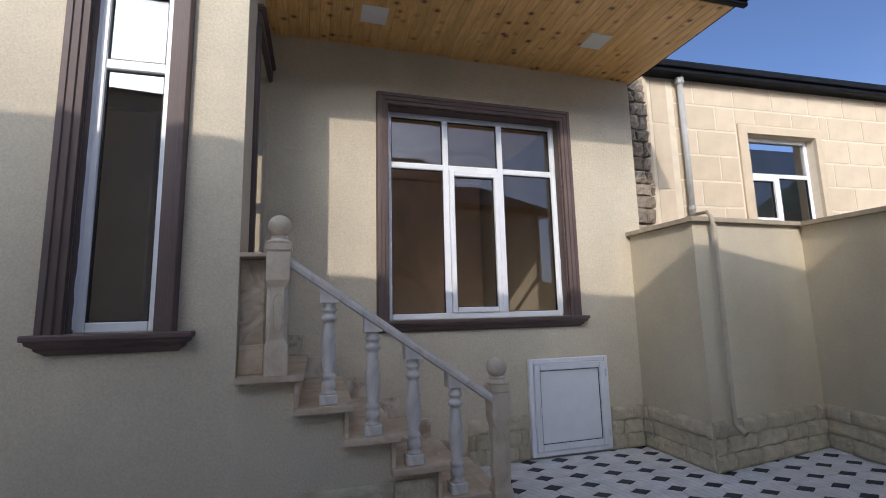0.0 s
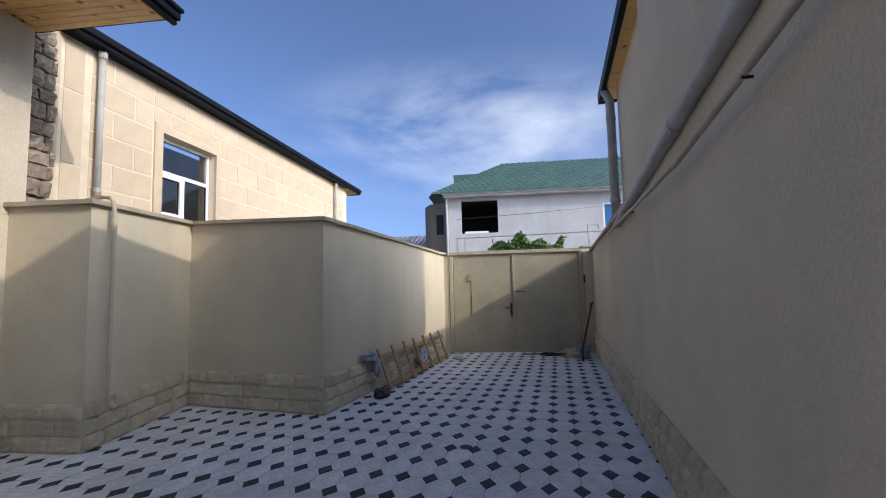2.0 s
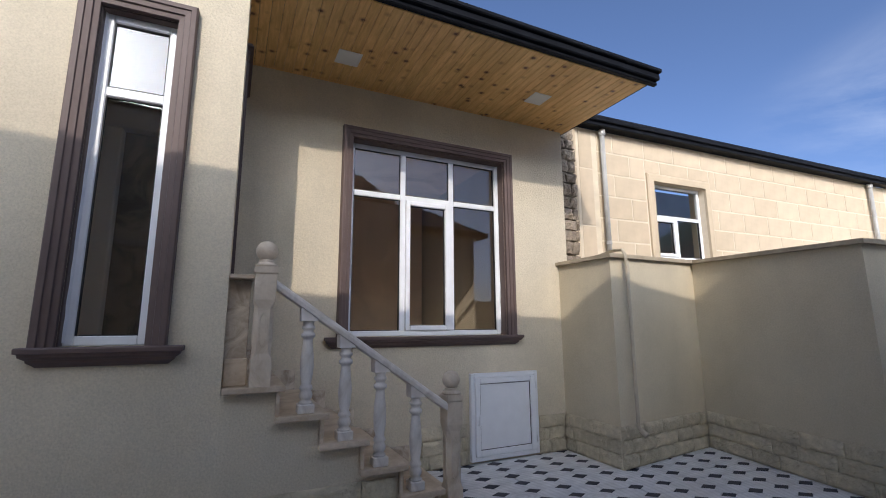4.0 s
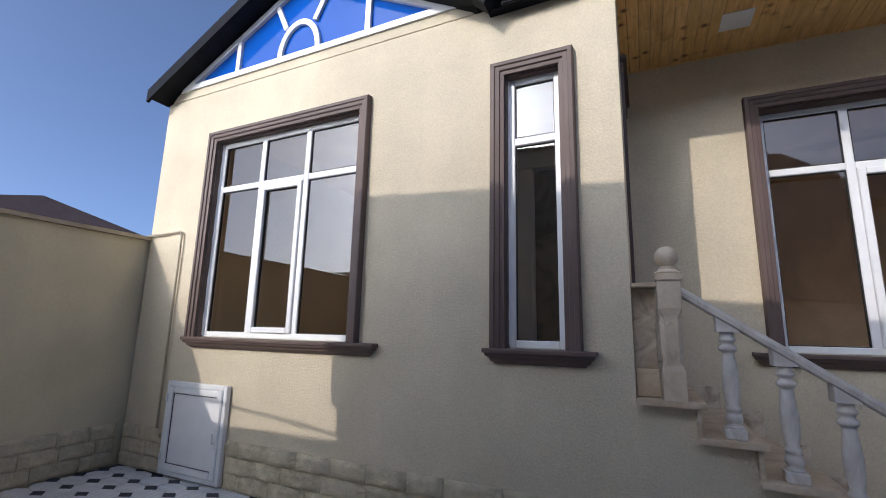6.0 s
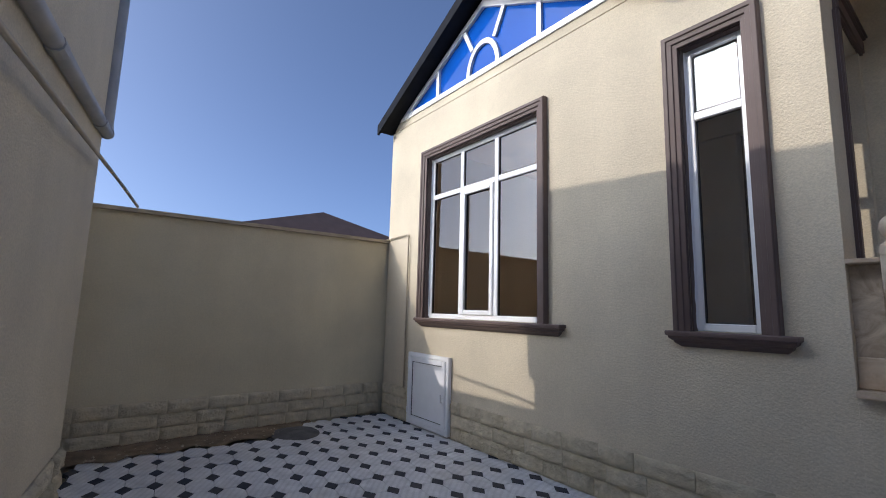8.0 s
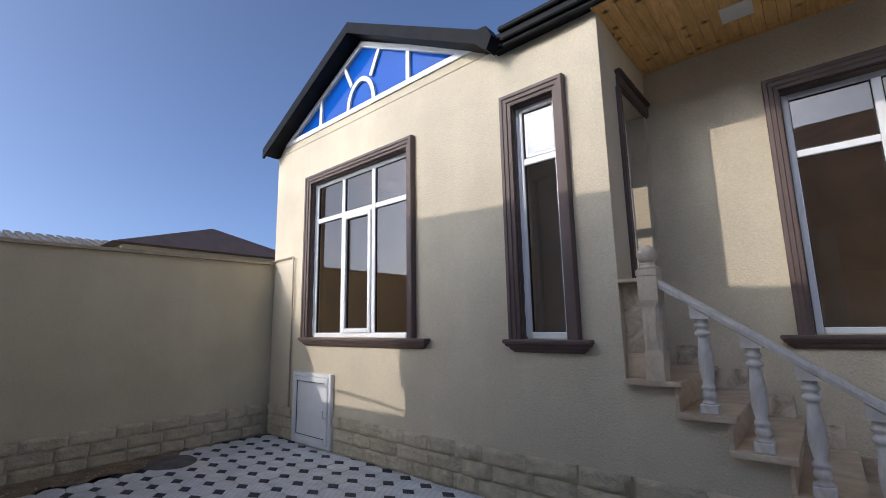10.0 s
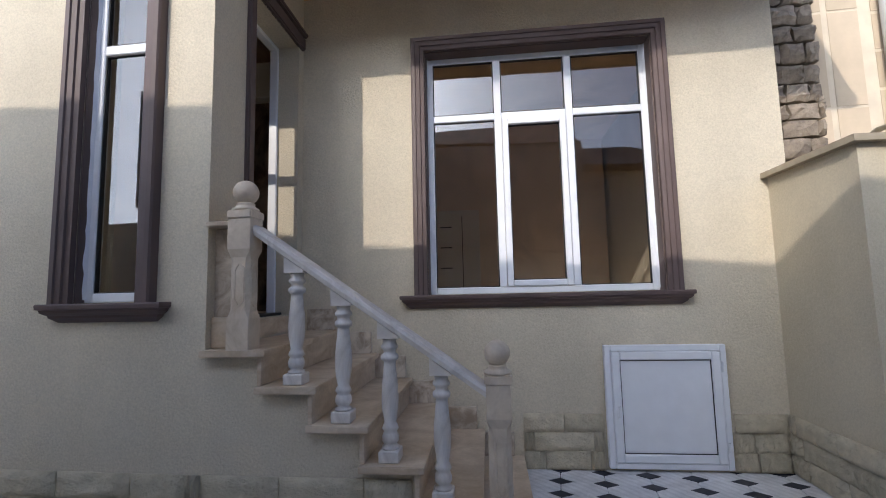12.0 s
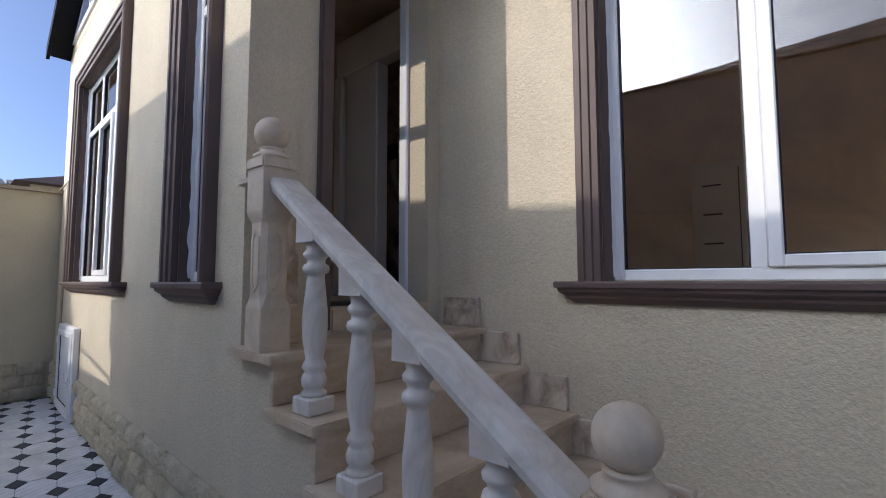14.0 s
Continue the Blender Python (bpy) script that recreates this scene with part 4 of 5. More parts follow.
def line_wall(name, pts, tops, thick, material, label, cap=True, z0=-0.058):
    """A standing wall along plan points, its thickness to the left; a coping lies on it."""
    back = offset_line(pts, thick)
    n = len(pts)
    made = []
    for i in range(n - 1):
        bm = B()
        prism(bm, [pts[i], pts[i + 1], back[i + 1], back[i]], z0, [tops[i], tops[i + 1], tops[i + 1], tops[i]])
        made.append(setting(name, bm, material, label, "wall"))
    if cap:
        fr, bk = offset_line(pts, -0.05), offset_line(pts, thick + 0.04)
        for i in range(n - 1):
            bm = B()
            quad = [fr[i], fr[i + 1], bk[i + 1], bk[i]]
            tp = [tops[i], tops[i + 1], tops[i + 1], tops[i]]
            lo = [bm.verts.new((x, y, z + 0.001)) for (x, y), z in zip(quad, tp)]
            hi = [bm.verts.new((x, y, z + 0.042)) for (x, y), z in zip(quad, tp)]
            bm.faces.new(lo[::-1])
            bm.faces.new(hi)
            for k in range(4):
                bm.faces.new((lo[k], lo[(k + 1) % 4], hi[(k + 1) % 4], hi[k]))
            setting("coping", bm, M["coping"], "thin stone coping along the wall top", "coping")
    return made


YW = [(3.72, B_Y), (3.71, 0.30), (5.31, 0.50), (4.91, -1.37), (9.02, -2.15), (9.32, -2.20)]
YT = [2.16, 2.15, 2.19, 2.11, 2.00, 2.01]
yard_walls = line_wall("wall_yard", YW, YT, 0.22, M["yard_stucco"], "beige stucco yard wall with a rough stone base")
line_wall("wall_yard_left", [(-5.06, -3.60), (-5.06, 2.5)], [2.36, 2.40], 0.2, M["left_stucco"], "long beige stucco side wall of the yard")
line_wall("wall_yard_back", [(-3.643, -3.62), (-5.26, -3.62)], [2.46, 2.46], 0.2, M["left_stucco"], "beige stucco wall closing the yard behind the house corner")
RL = [(9.6, rw_y(9.6)), (3.6, rw_y(3.6))]
wall_r = line_wall("wall_boundary", RL, [1.98, 2.08], 0.12, M["yard_stucco"], "long beige stucco boundary wall opposite the house")[0]

# ---- the house beyond the boundary wall ----
e = thing("neighbour_house", pose(0, 0, 0), "tall beige stucco house rising behind the boundary wall", "house")
bm = B()
prism(bm, [(3.599, rw_y(3.599)), RW, (RW[0], -9.5), (3.599, -9.5)], 0, 4.40)
block_wall = part("wall", bm, M["stucco"], e, "beige stucco wall with patches")
bm = B()
prism(bm, [(5.98, rw_y(5.98, 0.16)), (3.601, rw_y(3.601, 0.16)), (3.601, -6.4), (5.55, -6.4)], 0, 3.86)
part("wall", bm, M["stucco"], e)
bm = B()
prism(bm, [(6.40, rw_y(6.40, 0.03)), (3.62, rw_y(3.62, 0.03)), (3.62, -6.6), (5.95, -6.6)], 3.86, 3.89)
part("soffit", bm, M["pine"], e, "yellow pine soffit")
bm = B()
prism(bm, [(6.46, rw_y(6.46, -0.03)), (3.62, rw_y(3.62, -0.03)), (3.62, rw_y(3.62, 0.03)), (6.46, rw_y(6.46, 0.03))], 3.84, 3.98)
prism(bm, [(6.405, rw_y(6.405, 0.031)), (6.46, rw_y(6.46, 0.031)), (6.01, -6.6), (5.955, -6.6)], 3.84, 3.98)
part("gutter", bm, M["black_metal"], e, "black metal gutter")
bm = B()
prism(bm, [(6.42, rw_y(6.42, 0.04)), (3.61, rw_y(3.61, 0.04)), (3.61, -8.0), (5.63, -8.0)], 3.891, [3.98, 3.98, 5.45, 5.45])
part("roof", bm, M["black_metal"], e)
bm = B()
prism(bm, [(3.62, rw_y(3.62, 0.12)), (-3.71, rw_y(-3.71, 0.05)), (-3.71, -8.0), (3.62, -8.0)], 4.461, [4.50, 4.50, 6.1, 6.3])
part("roof", bm, M["black_metal"], e)


def rwp(x, z, out=0.05):
    return (x, rw_y(x) + out, z)


e = thing("drain_pipe", pose(0, 0, 0), "thick grey plastic drain pipe slanting along the boundary wall", "pipe", "wall pipes")
part("pipe", tube(B(), [rwp(x, 2.02 + (4.7 - x) * 0.083, 0.03) for x in np.linspace(5.2, -3.64, 12)], 0.042, 12), M["pipe"], e, "", True)
for x in (4.6, 2.7, 1.2, -0.4, -2.0, -3.3):
    z = 2.02 + (4.7 - x) * 0.083
    part("joint", tube(B(), [rwp(x - 0.05, z, 0.03), rwp(x + 0.05, z - 0.008, 0.03)], 0.048, 12), M["pipe"], e)
part("elbow", tube(B(), [rwp(-3.61, 2.71, 0.03), rwp(-3.655, 2.72, 0.02), rwp(-3.665, 2.80, 0.01), rwp(-3.665, 4.45, 0.01)], 0.05, 12), M["pipe"], e, "", True)
e = thing("gas_pipe", pose(0, 0, 0), "thin beige gas pipe running along the wall top", "pipe", "wall pipes")
part("pipe", tube(B(), [rwp(x, 1.995 + max(-0.06, (1.7 - x) * 0.083), 0.075) for x in np.linspace(7.5, -3.4, 12)] + [(-4.2, -3.25, 2.44), (-5.06, -3.08, 2.43)], 0.014, 8), M["beige_pipe"], e, "", True)
for x in (1.66, -0.6, 4.0):
    z = 1.995 + max(-0.06, (1.7 - x) * 0.083)
    part("bracket", tube(B(), [rwp(x, z - 0.014, 0.05), rwp(x, z - 0.014, 0.085)], 0.006, 8), M["steel"], e)
e = thing("downpipe", pose(5.93, rw_y(5.93, 0.06), 0), "grey round downpipe at the house corner", "pipe")
part("pipe", tube(B(), [(0, 0, 2.06), (0, 0, 3.68), (0.1, 0.03, 3.83)], 0.055, 12), M["pipe"], e, "", True)
for z in (2.35, 2.9, 3.4):
    part("collar", lathe(B(), [(0.064, z), (0.064, z + 0.05)], 12), M["pipe"], e)

# ---- gate ----
GX = 9.33
e = thing("yard_gate", pose(GX, 0, 0), "beige painted steel double gate, closed", "gate")
part("leaf", box(B(), 0, 0.05, -3.60, -2.39, 0.02, 1.985, 0.008), M["gate"], e)
part("leaf", box(B(), 0, 0.05, -4.90, -3.625, 0.02, 1.985, 0.008), M["gate"], e)
part("cover_strip", box(B(), -0.022, -0.001, -3.63, -3.585, 0.02, 1.985, 0.005), M["gate"], e)
part("top_beam", box(B(), -0.05, 0.10, -4.95, -2.30, 1.99, 2.06, 0.008), M["coping"], e)
part("frame_post", box(B(), -0.03, 0.08, -2.385, -2.31, 0, 1.985, 0.008), M["gate"], e)
part("frame_post", box(B(), -0.03, 0.08, -4.98, -4.905, 0, 1.985, 0.008), M["gate"], e)
hd = part("lock_plate", box(B(), -0.012, -0.001, -3.565, -3.525, 0.74, 0.99, 0.004), M["steel"], e)
part("handle", tube(B(), [(-0.012, -3.545, 0.90), (-0.05, -3.545, 0.90), (-0.05, -3.42, 0.905)], 0.011, 8), M["steel"], hd, "", True)
part("latch_bolt", tube(B(), [(-0.012, -3.60, 1.22), (-0.012, -3.82, 1.22)], 0.008, 8), M["steel"], e)
part("bell_box", box(B(), -0.035, -0.001, -2.77, -2.70, 1.46, 1.585, 0.004), M["coping"], e, "small grey junction box")
part("cable", tube(B(), [(-0.006, -2.745, 1.46), (-0.006, -2.75, 1.1), (-0.006, -2.745, 0.74)], 0.005, 6), M["steel"], e)
bm = B()
prism(bm, [(9.30, -5.25), (9.52, -5.25), (9.52, -4.985), (9.30, -4.985)], 0, 2.0)
setting("wall_gate_pier", bm, M["yard_stucco"], "beige stucco pier beside the gate", "wall")
bm = B()
box(bm, 9.25, 9.56, -5.26, -4.96, 2.061, 2.10, 0.005)
setting("coping", bm, M["coping"], "thin stone coping along the wall top", "coping")
bm = B()
prism(bm, [(9.325, -2.30), (9.52, -2.30), (9.52, -2.0), (9.325, -2.0)], 0, 1.985)
setting("wall_gate_pier", bm, M["yard_stucco"], "beige stucco pier beside the gate", "wall")

# ---- stone-faced house over the yard wall ----
N0, NS, NL = Vector((4.61, 1.70)), -0.048, 8.9
NU = Vector((1, NS)).normalized()
NANG = math.degrees(math.atan2(NU.y, NU.x))
NM = pose(N0.x, N0.y, 0, 0, 0, NANG)
e = thing("stone_house", NM, "single-storey house faced with beige stone slabs", "house")
e["kind"] = "structure"
WX0, WX1, WZ0, WZ1 = 1.55, 2.75, 2.48, 3.75
nw_wall = part("wall", holed_wall((-0.13, 0.03), (NL, 0.03), 0, 4.45, 0.3, [(WX0 + 0.13, WX1 + 0.13, WZ0, WZ1)]), M["slab_joint"], e, "pale jointed stone facing")
part("end_wall", holed_wall((-0.10, 6.0), (-0.10, 0.35), 0, 4.40, 0.25), M["block"], e)
part("end_wall", holed_wall((NL, 0.34), (NL, 6.0), 0, 4.45, 0.25), M["slab_joint"], e)
part("back_wall", holed_wall((NL, 6.0), (0.0, 6.0), 0, 4.45, 0.25), M["slab_joint"], e)
bm = B()
box(bm, -0.02, NL - 0.2, -0.10, 0.02, 4.452, 4.48)
part("soffit", bm, M["black_metal"], e)
bm = B()
box(bm, NL - 0.199, NL + 0.75, -0.10, 5.5, 4.456, 4.48)
part("soffit", bm, M["pine"], e, "pine soffit")
bm = B()
box(bm, -0.02, NL + 0.78, -0.16, -0.101, 4.44, 4.54, 0.01)
box(bm, -0.02, NL + 0.78, -0.20, -0.161, 4.50, 4.58, 0.01)
box(bm, NL + 0.751, NL + 0.80, -0.10, 6.0, 4.44, 4.56, 0.01)
part("gutter", bm, M["black_metal"], e, "black metal gutter")
bm = B()
lo = [(-0.18, 4.58), (-0.18, 4.60), (3.0, 5.4), (3.0, 5.38)]
a = [bm.verts.new((-0.02, y, z)) for y, z in lo]
b = [bm.verts.new((NL + 0.8, y, z)) for y, z in lo]
bm.faces.new(a)
bm.faces.new(b[::-1])
for i in range(4):
    bm.faces.new((a[i], a[(i + 1) % 4], b[(i + 1) % 4], b[i]))
part("roof", bm, M["black_metal"], e)
bm = B()
box(bm, 0.4, NL - 0.3, 2.0, 2.1, 2.0, 4.4)
part("room_back", bm, M["interior"], e)
w = window("window_4", NM @ pose(WX0, 0.03, WZ0), WX1 - WX0, WZ1 - WZ0, (0.60,), 0.72, "white window of the stone-faced house", False, casement=0, deep=0.10, low_mullion=True)
bm = swept_frame(B(), WX1 - WX0, WZ1 - WZ0, ((0.0, 0.0), (0.0, 0.045), (0.10, 0.045), (0.13, 0.03), (0.13, 0.0)))
part("window_surround", bm, M["slab"], w, "beige stone surround")

# stone slabs of the facing
slab_me = {}


def slab_piece(w, h):
    key = (round(w, 2), round(h, 2))
    if key not in slab_me:
        bm = B()
        box(bm, 0.011, key[0] - 0.011, -0.005, 0.0, 0.011, key[1] - 0.011, 0.002)
        me = bpy.data.meshes.new("stone_slab")
        bm.to_mesh(me)
        bm.free()
        me.materials.append(M["slab"])
        slab_me[key] = me
    return slab_me[key]


def put_piece(name, me, parent, m):
    ob = new(name, me)
    ob.parent = parent
    ob.matrix_basis = m
    return ob


SH = 0.355
for r in range(7):
    z = 1.98 + r * SH
    h = min(SH, 4.44 - z)
    x = 0.42 + (0.0 if r % 2 else -0.33)
    while x < NL - 0.35:
        xa, xb = max(x, 0.42), min(x + 0.66, NL - 0.3)
        spans = [(xa, xb)]
        if z + h > WZ0 - 0.14 and z < WZ1 + 0.14:
            spans = [(xa, min(xb, WX0 - 0.15)), (max(xa, WX1 + 0.15), xb)]
        for a, b in spans:
            top = max(z, WZ1 + 0.135)
            over = (max(a0, WX0 - 0.149), min(b0, WX1 + 0.149)) if (a0 := xa) < (b0 := xb) else (0, 0)
            if a == spans[0][0] and len(spans) == 2 and z + h - top > 0.05 and over[1] - over[0] > 0.05:
                put_piece("stone_slab", slab_piece(over[1] - over[0], z + h - top), nw_wall, pose(over[0], 0.029, top))
            if b - a > 0.06:
                put_piece("stone_slab", slab_piece(b - a, h), nw_wall, pose(a, 0.029, z))
        x += 0.66
for z0, z1 in ((1.98, 2.9), (2.9, 3.8), (3.8, 4.44)):
    put_piece("stone_slab", slab_piece(0.17, z1 - z0), nw_wall, pose(-0.126, 0.029, z0))
    put_piece("stone_slab", slab_piece(0.27, z1 - z0), nw_wall, pose(0.07, 0.029, z0))

# rough blocks of the bare party wall between the two houses
e = thing("wall_party", pose(3.90, 1.56, 0), "bare rough concrete block wall end between the houses", "wall")
e["kind"] = "structure"
rnd = random.Random(4)
part("core", box(B(), 0.03, 0.57, 0.10, 0.40, 0, 4.36), M["mortar"], e)
z = 1.9
row = 0
while z < 4.3:
    x = 0.03 - 0.1 * (row % 3)
    hh = rnd.uniform(0.14, 0.19)
    while x < 0.58:
        ln = rnd.uniform(0.14, 0.30)
        a, b = max(x, 0.03), min(x + ln, 0.58)
        if b - a > 0.04:
            bm = B()
            g = {}
            for i in range(5):
                for j in range(4):
                    rim = i in (0, 4) or j in (0, 3)
                    g[i, j] = bm.verts.new(((b - a) * (0.03 + 0.235 * i) + rnd.uniform(-0.012, 0.012), (0.012 if rim else -0.012) + rnd.uniform(-0.018, 0.012), hh * (0.04 + 0.306 * j) + rnd.uniform(-0.01, 0.01)))
            for i in range(4):
                for j in range(3):
                    bm.faces.new((g[i, j], g[i + 1, j], g[i + 1, j + 1], g[i, j + 1]))
            edge = [g[i, 0] for i in range(5)] + [g[4, 1], g[4, 2]] + [g[i, 3] for i in (4, 3, 2, 1, 0)] + [g[0, 2], g[0, 1]]
            back = [bm.verts.new((q.co.x, 0.16, q.co.z)) for q in edge]
            for i in range(len(edge)):
                k2 = (i + 1) % len(edge)
                bm.faces.new((edge[i], back[i], back[k2], edge[k2]))
            p = part("block", bm, M["block"], e)
            p.location = (a, rnd.uniform(-0.012, 0.012), z)
        x += ln
    z += hh + 0.008
    row += 1

# downpipes of the stone-faced house
e = thing("downpipe", NM, "grey downpipe on the stone-faced house", "pipe")
part("pipe", tube(B(), [(0.49, -0.05, 4.44), (0.49, -0.05, 2.30)], 0.038, 12), M["pipe"], e, "", True)
part("hopper", lathe(B(), [(0.05, 4.34), (0.056, 4.36), (0.056, 4.42), (0.045, 4.44)], 12, (0.49, -0.05, 0)), M["pipe"], e)
part("collar", lathe(B(), [(0.045, 2.62), (0.045, 2.67)], 12, (0.49, -0.05, 0)), M["pipe"], e)
e = thing("downpipe", NM, "grey downpipe on the stone-faced house", "pipe")
part("pipe", tube(B(), [(7.9, -0.05, 4.44), (7.9, -0.05, 2.0)], 0.038, 12), M["pipe"], e, "", True)
part("hopper", lathe(B(), [(0.05, 4.34), (0.056, 4.36), (0.056, 4.42), (0.045, 4.44)], 12, (7.9, -0.05, 0)), M["pipe"], e)
# beige downpipe on the yard wall
e = thing("downpipe", pose(3.905, 0.325, 0), "beige painted downpipe running down the yard wall", "pipe")
part("pipe", tube(B(), [(0.35, 0.9, 2.28), (0.05, 0.12, 2.27), (0.0, -0.02, 2.25), (-0.02, -0.075, 2.20), (0, -0.075, 2.1), (0, -0.072, 0.45), (0, -0.075, 0.40), (0, -0.11, 0.36)], 0.019, 12), M["beige_pipe"], e, "", True)
part("collar", lathe(B(), [(0.025, 1.93), (0.025, 2.12)], 12, (0, -0.075, 0)), M["beige_pipe"], e)
part("spout", tube(B(), [(0, -0.10, 0.37), (0.01, -0.16, 0.33)], 0.028, 12), M["beige_pipe"], e)

# thin conduit on the house front
e = thing("conduit", pose(0, 0, 0), "thin beige conduit bent down the house corner", "pipe")
part("pipe", tube(B(), [(-5.2, 0.06, 2.42), (-5.04, -0.03, 2.43), (-4.48, -0.03, 2.45), (-4.45, -0.03, 2.42), (-4.445, -0.03, 0.42)], 0.012, 8), M["beige_pipe"], e, "", True)

# ---- far buildings ----
e = thing("far_house", pose(24, 0, 0), "two-storey white rendered house with a green tiled roof", "house")
LY, RY = -0.75, -16.0
part("wall", holed_wall((0, LY), (0, RY), 0, 6.2, 0.3, [(0.76, 2.72, 4.2, 5.98), (8.15, 9.75, 4.15, 5.55)]), M["render"], e, "patchy white rendered wall")
part("side_wall", holed_wall((8, LY), (0.3, LY), 0, 6.2, 0.3), M["render"], e)
# upper room surfaces, coloured near-black for the shade behind the openings
bm = B()
prism(bm, [(0.302, LY - 0.32), (3.5, LY - 0.32), (3.5, RY), (0.302, RY)], 4.0, 4.05)
part("upper_floor", bm, M["dark"], e)
bm = B()
prism(bm, [(0.302, LY - 0.32), (3.5, LY - 0.32), (3.5, RY), (0.302, RY)], 6.05, 6.10)
part("upper_ceiling", bm, M["dark"], e)
bm = B()
prism(bm, [(3.5, LY - 0.32), (3.6, LY - 0.32), (3.6, RY), (3.5, RY)], 0, 6.2)
part("inner_wall", bm, M["dark"], e)
tw = part("stair_tower", prism(B(), [(0.25, LY + 0.001), (0.75, 0.30), (1.6, 0.70), (2.6, 0.70), (2.6, LY + 0.001)], 0, 6.0), M["block"], e, "bare block corner bay")
# solid near-black slab that paints the shade of the bay's window opening
bm2 = B()
prism(bm2, [(0.36, -0.50), (0.56, -0.08), (0.60, -0.11), (0.40, -0.53)], 4.25, 5.35)
part("window", bm2, M["dark"], tw)
bm = B()
box(bm, -0.45, -0.05, RY, LY + 0.15, 6.13, 6.33)
part("eaves_board", bm, M["render"], e, "white eaves board")
bm = B()
box(bm, -0.56, -0.451, RY, LY + 0.2, 6.24, 6.36)
part("gutter", bm, M["pipe"], e)
part("downpipe", tube(B(), [(-0.12, LY + 0.02, 6.1), (-0.08, LY - 0.02, 0.0)], 0.06, 8), M["render"], e)
# green roof with courses of tiles
bm = B()
ey, ez, rz0 = -0.62, 6.34, 9.0
rows_n = 16
for i in range(rows_n):
    a, b = i / rows_n, (i + 1) / rows_n
    xa, xb = -0.6 + 4.6 * a, -0.6 + 4.6 * b
    za, zb = ez + (rz0 - ez) * a, ez + (rz0 - ez) * b
    left_a, left_b = LY + 0.75 - 3.9 * a, LY + 0.75 - 3.9 * b
    y = left_a
    while y > RY:
        y2 = y - 0.36
        top = min(y, left_b) if y > left_b else y
        v = [bm.verts.new(q) for q in ((xa, y, za + 0.05), (xa, (y + y2) / 2, za + 0.10), (xa, y2, za + 0.05), (xb + 0.02, y2, zb + 0.01), (xb + 0.02, (y + y2) / 2, zb + 0.06), (xb + 0.02, min(y, max(left_b, y2)), zb + 0.01))]
        bm.faces.new((v[0], v[1], v[4], v[5]))
        bm.faces.new((v[1], v[2], v[3], v[4]))
        u = [bm.verts.new(q) for q in ((xa, y, za - 0.03), (xa, y2, za - 0.03))]
        bm.faces.new((v[0], u[0], u[1], v[2], v[1]))
        y = y2
part("roof", bm, M["green_roof"], e, "green tiled roof")
bm = B()
bm.faces.new([bm.verts.new(q) for q in ((-0.6, LY + 0.75, 6.35), (4.0, LY - 3.15, 9.0), (9.0, LY - 3.15, 9.0), (9.0, LY + 0.75, 6.35))])
bm.faces.new([bm.verts.new(q) for q in ((-0.3, LY + 0.95, 6.20), (-0.6, LY + 0.75, 6.34), (9.0, LY + 0.75, 6.34), (9.0, LY + 0.95, 6.20))])
part("hip", bm, M["green_roof"], e)
bm = B()
prism(bm, [(2.2, -0.95), (2.2, -2.4), (4.4, -2.4), (4.4, -0.95)], 6.9, [8.0, 8.0, 8.1, 8.1])
part("dormer", bm, M["green_roof"], e, "green dormer")
wf = part("window", bar_frame(B(), 0, 1, 0, 1, 0.06, -0.01, 0.08, 0), M["pvc"], e, "white window with blue panes")
wf.matrix_basis = Matrix.Translation((0.05, LY - 8.15, 4.15)) @ Matrix.Rotation(radians(-90), 4, "Z") @ Matrix.Diagonal((1.6, 1, 1.4, 1))
part("pane", box(B(), 0.10, 0.12, LY - 9.75, LY - 8.15, 4.15, 5.55), M["blue_film"], e, "blue reflecting pane")
part("mullion", box(B(), 0.02, 0.09, LY - 9.05, LY - 8.9, 4.2, 5.5), M["pvc"], e)
part("radiator", box(B(), 0.1, 0.2, LY - 2.2, LY - 0.95, 4.06, 4.32), M["pvc"], e, "white ribbed radiator")

e = thing("overhead_gas_line", pose(14, 0, 0), "grey gas pipe carried on thin posts outside", "pipe")
part("pipe", tube(B(), [(0, -2.05, 2.86), (0, -7.4, 2.95)], 0.03, 8), M["pipe"], e)
for y, z in ((-1.85, 3.0), (-2.1, 2.87), (-2.35, 2.88)):
    part("upright", tube(B(), [(0, y, 0), (0, y, z)], 0.022, 8), M["pipe"], e)
part("upright", tube(B(), [(-3, -5.55, 0), (-3, -5.45, 2.75), (-3, -5.7, 2.72), (-3, -5.72, 2.62)], 0.018, 8), M["pipe"], e)
e = thing("overhead_wire", pose(23.8, 0, 0), "thin dark wire strung across the white house wall", "wire")
part("wire", tube(B(), [(0.21, -1.3, 4.98), (0, -1.5, 4.97), (0, -5.2, 5.12), (0, -11.5, 5.5), (0.21, -11.7, 5.5)], 0.012, 6), M["gasket"], e)

e = thing("sheet_roof_house", pose(30, 5, 0), "low house with a pale ribbed metal roof", "house")
part("wall", box(B(), 0, 6, -4.6, 4, 0, 4.1), M["render"], e)
bm = B()
for i in range(30):
    y = -4.9 + i * 0.3
    prism(bm, [(-0.3, y), (-0.3, y + 0.2), (3.2, y + 0.2), (3.2, y)], 4.1, [4.15, 4.15, 5.3, 5.3])
part("roof", bm, M["sheet_roof"], e)
e = thing("hip_roof_house", pose(-16, 4.0, 0), "house with a low brown hipped roof beyond the wall", "house")
part("wall", box(B(), -5, 0, -3.2, 3.2, 0, 4.25), M["stucco"], e)
bm = B()
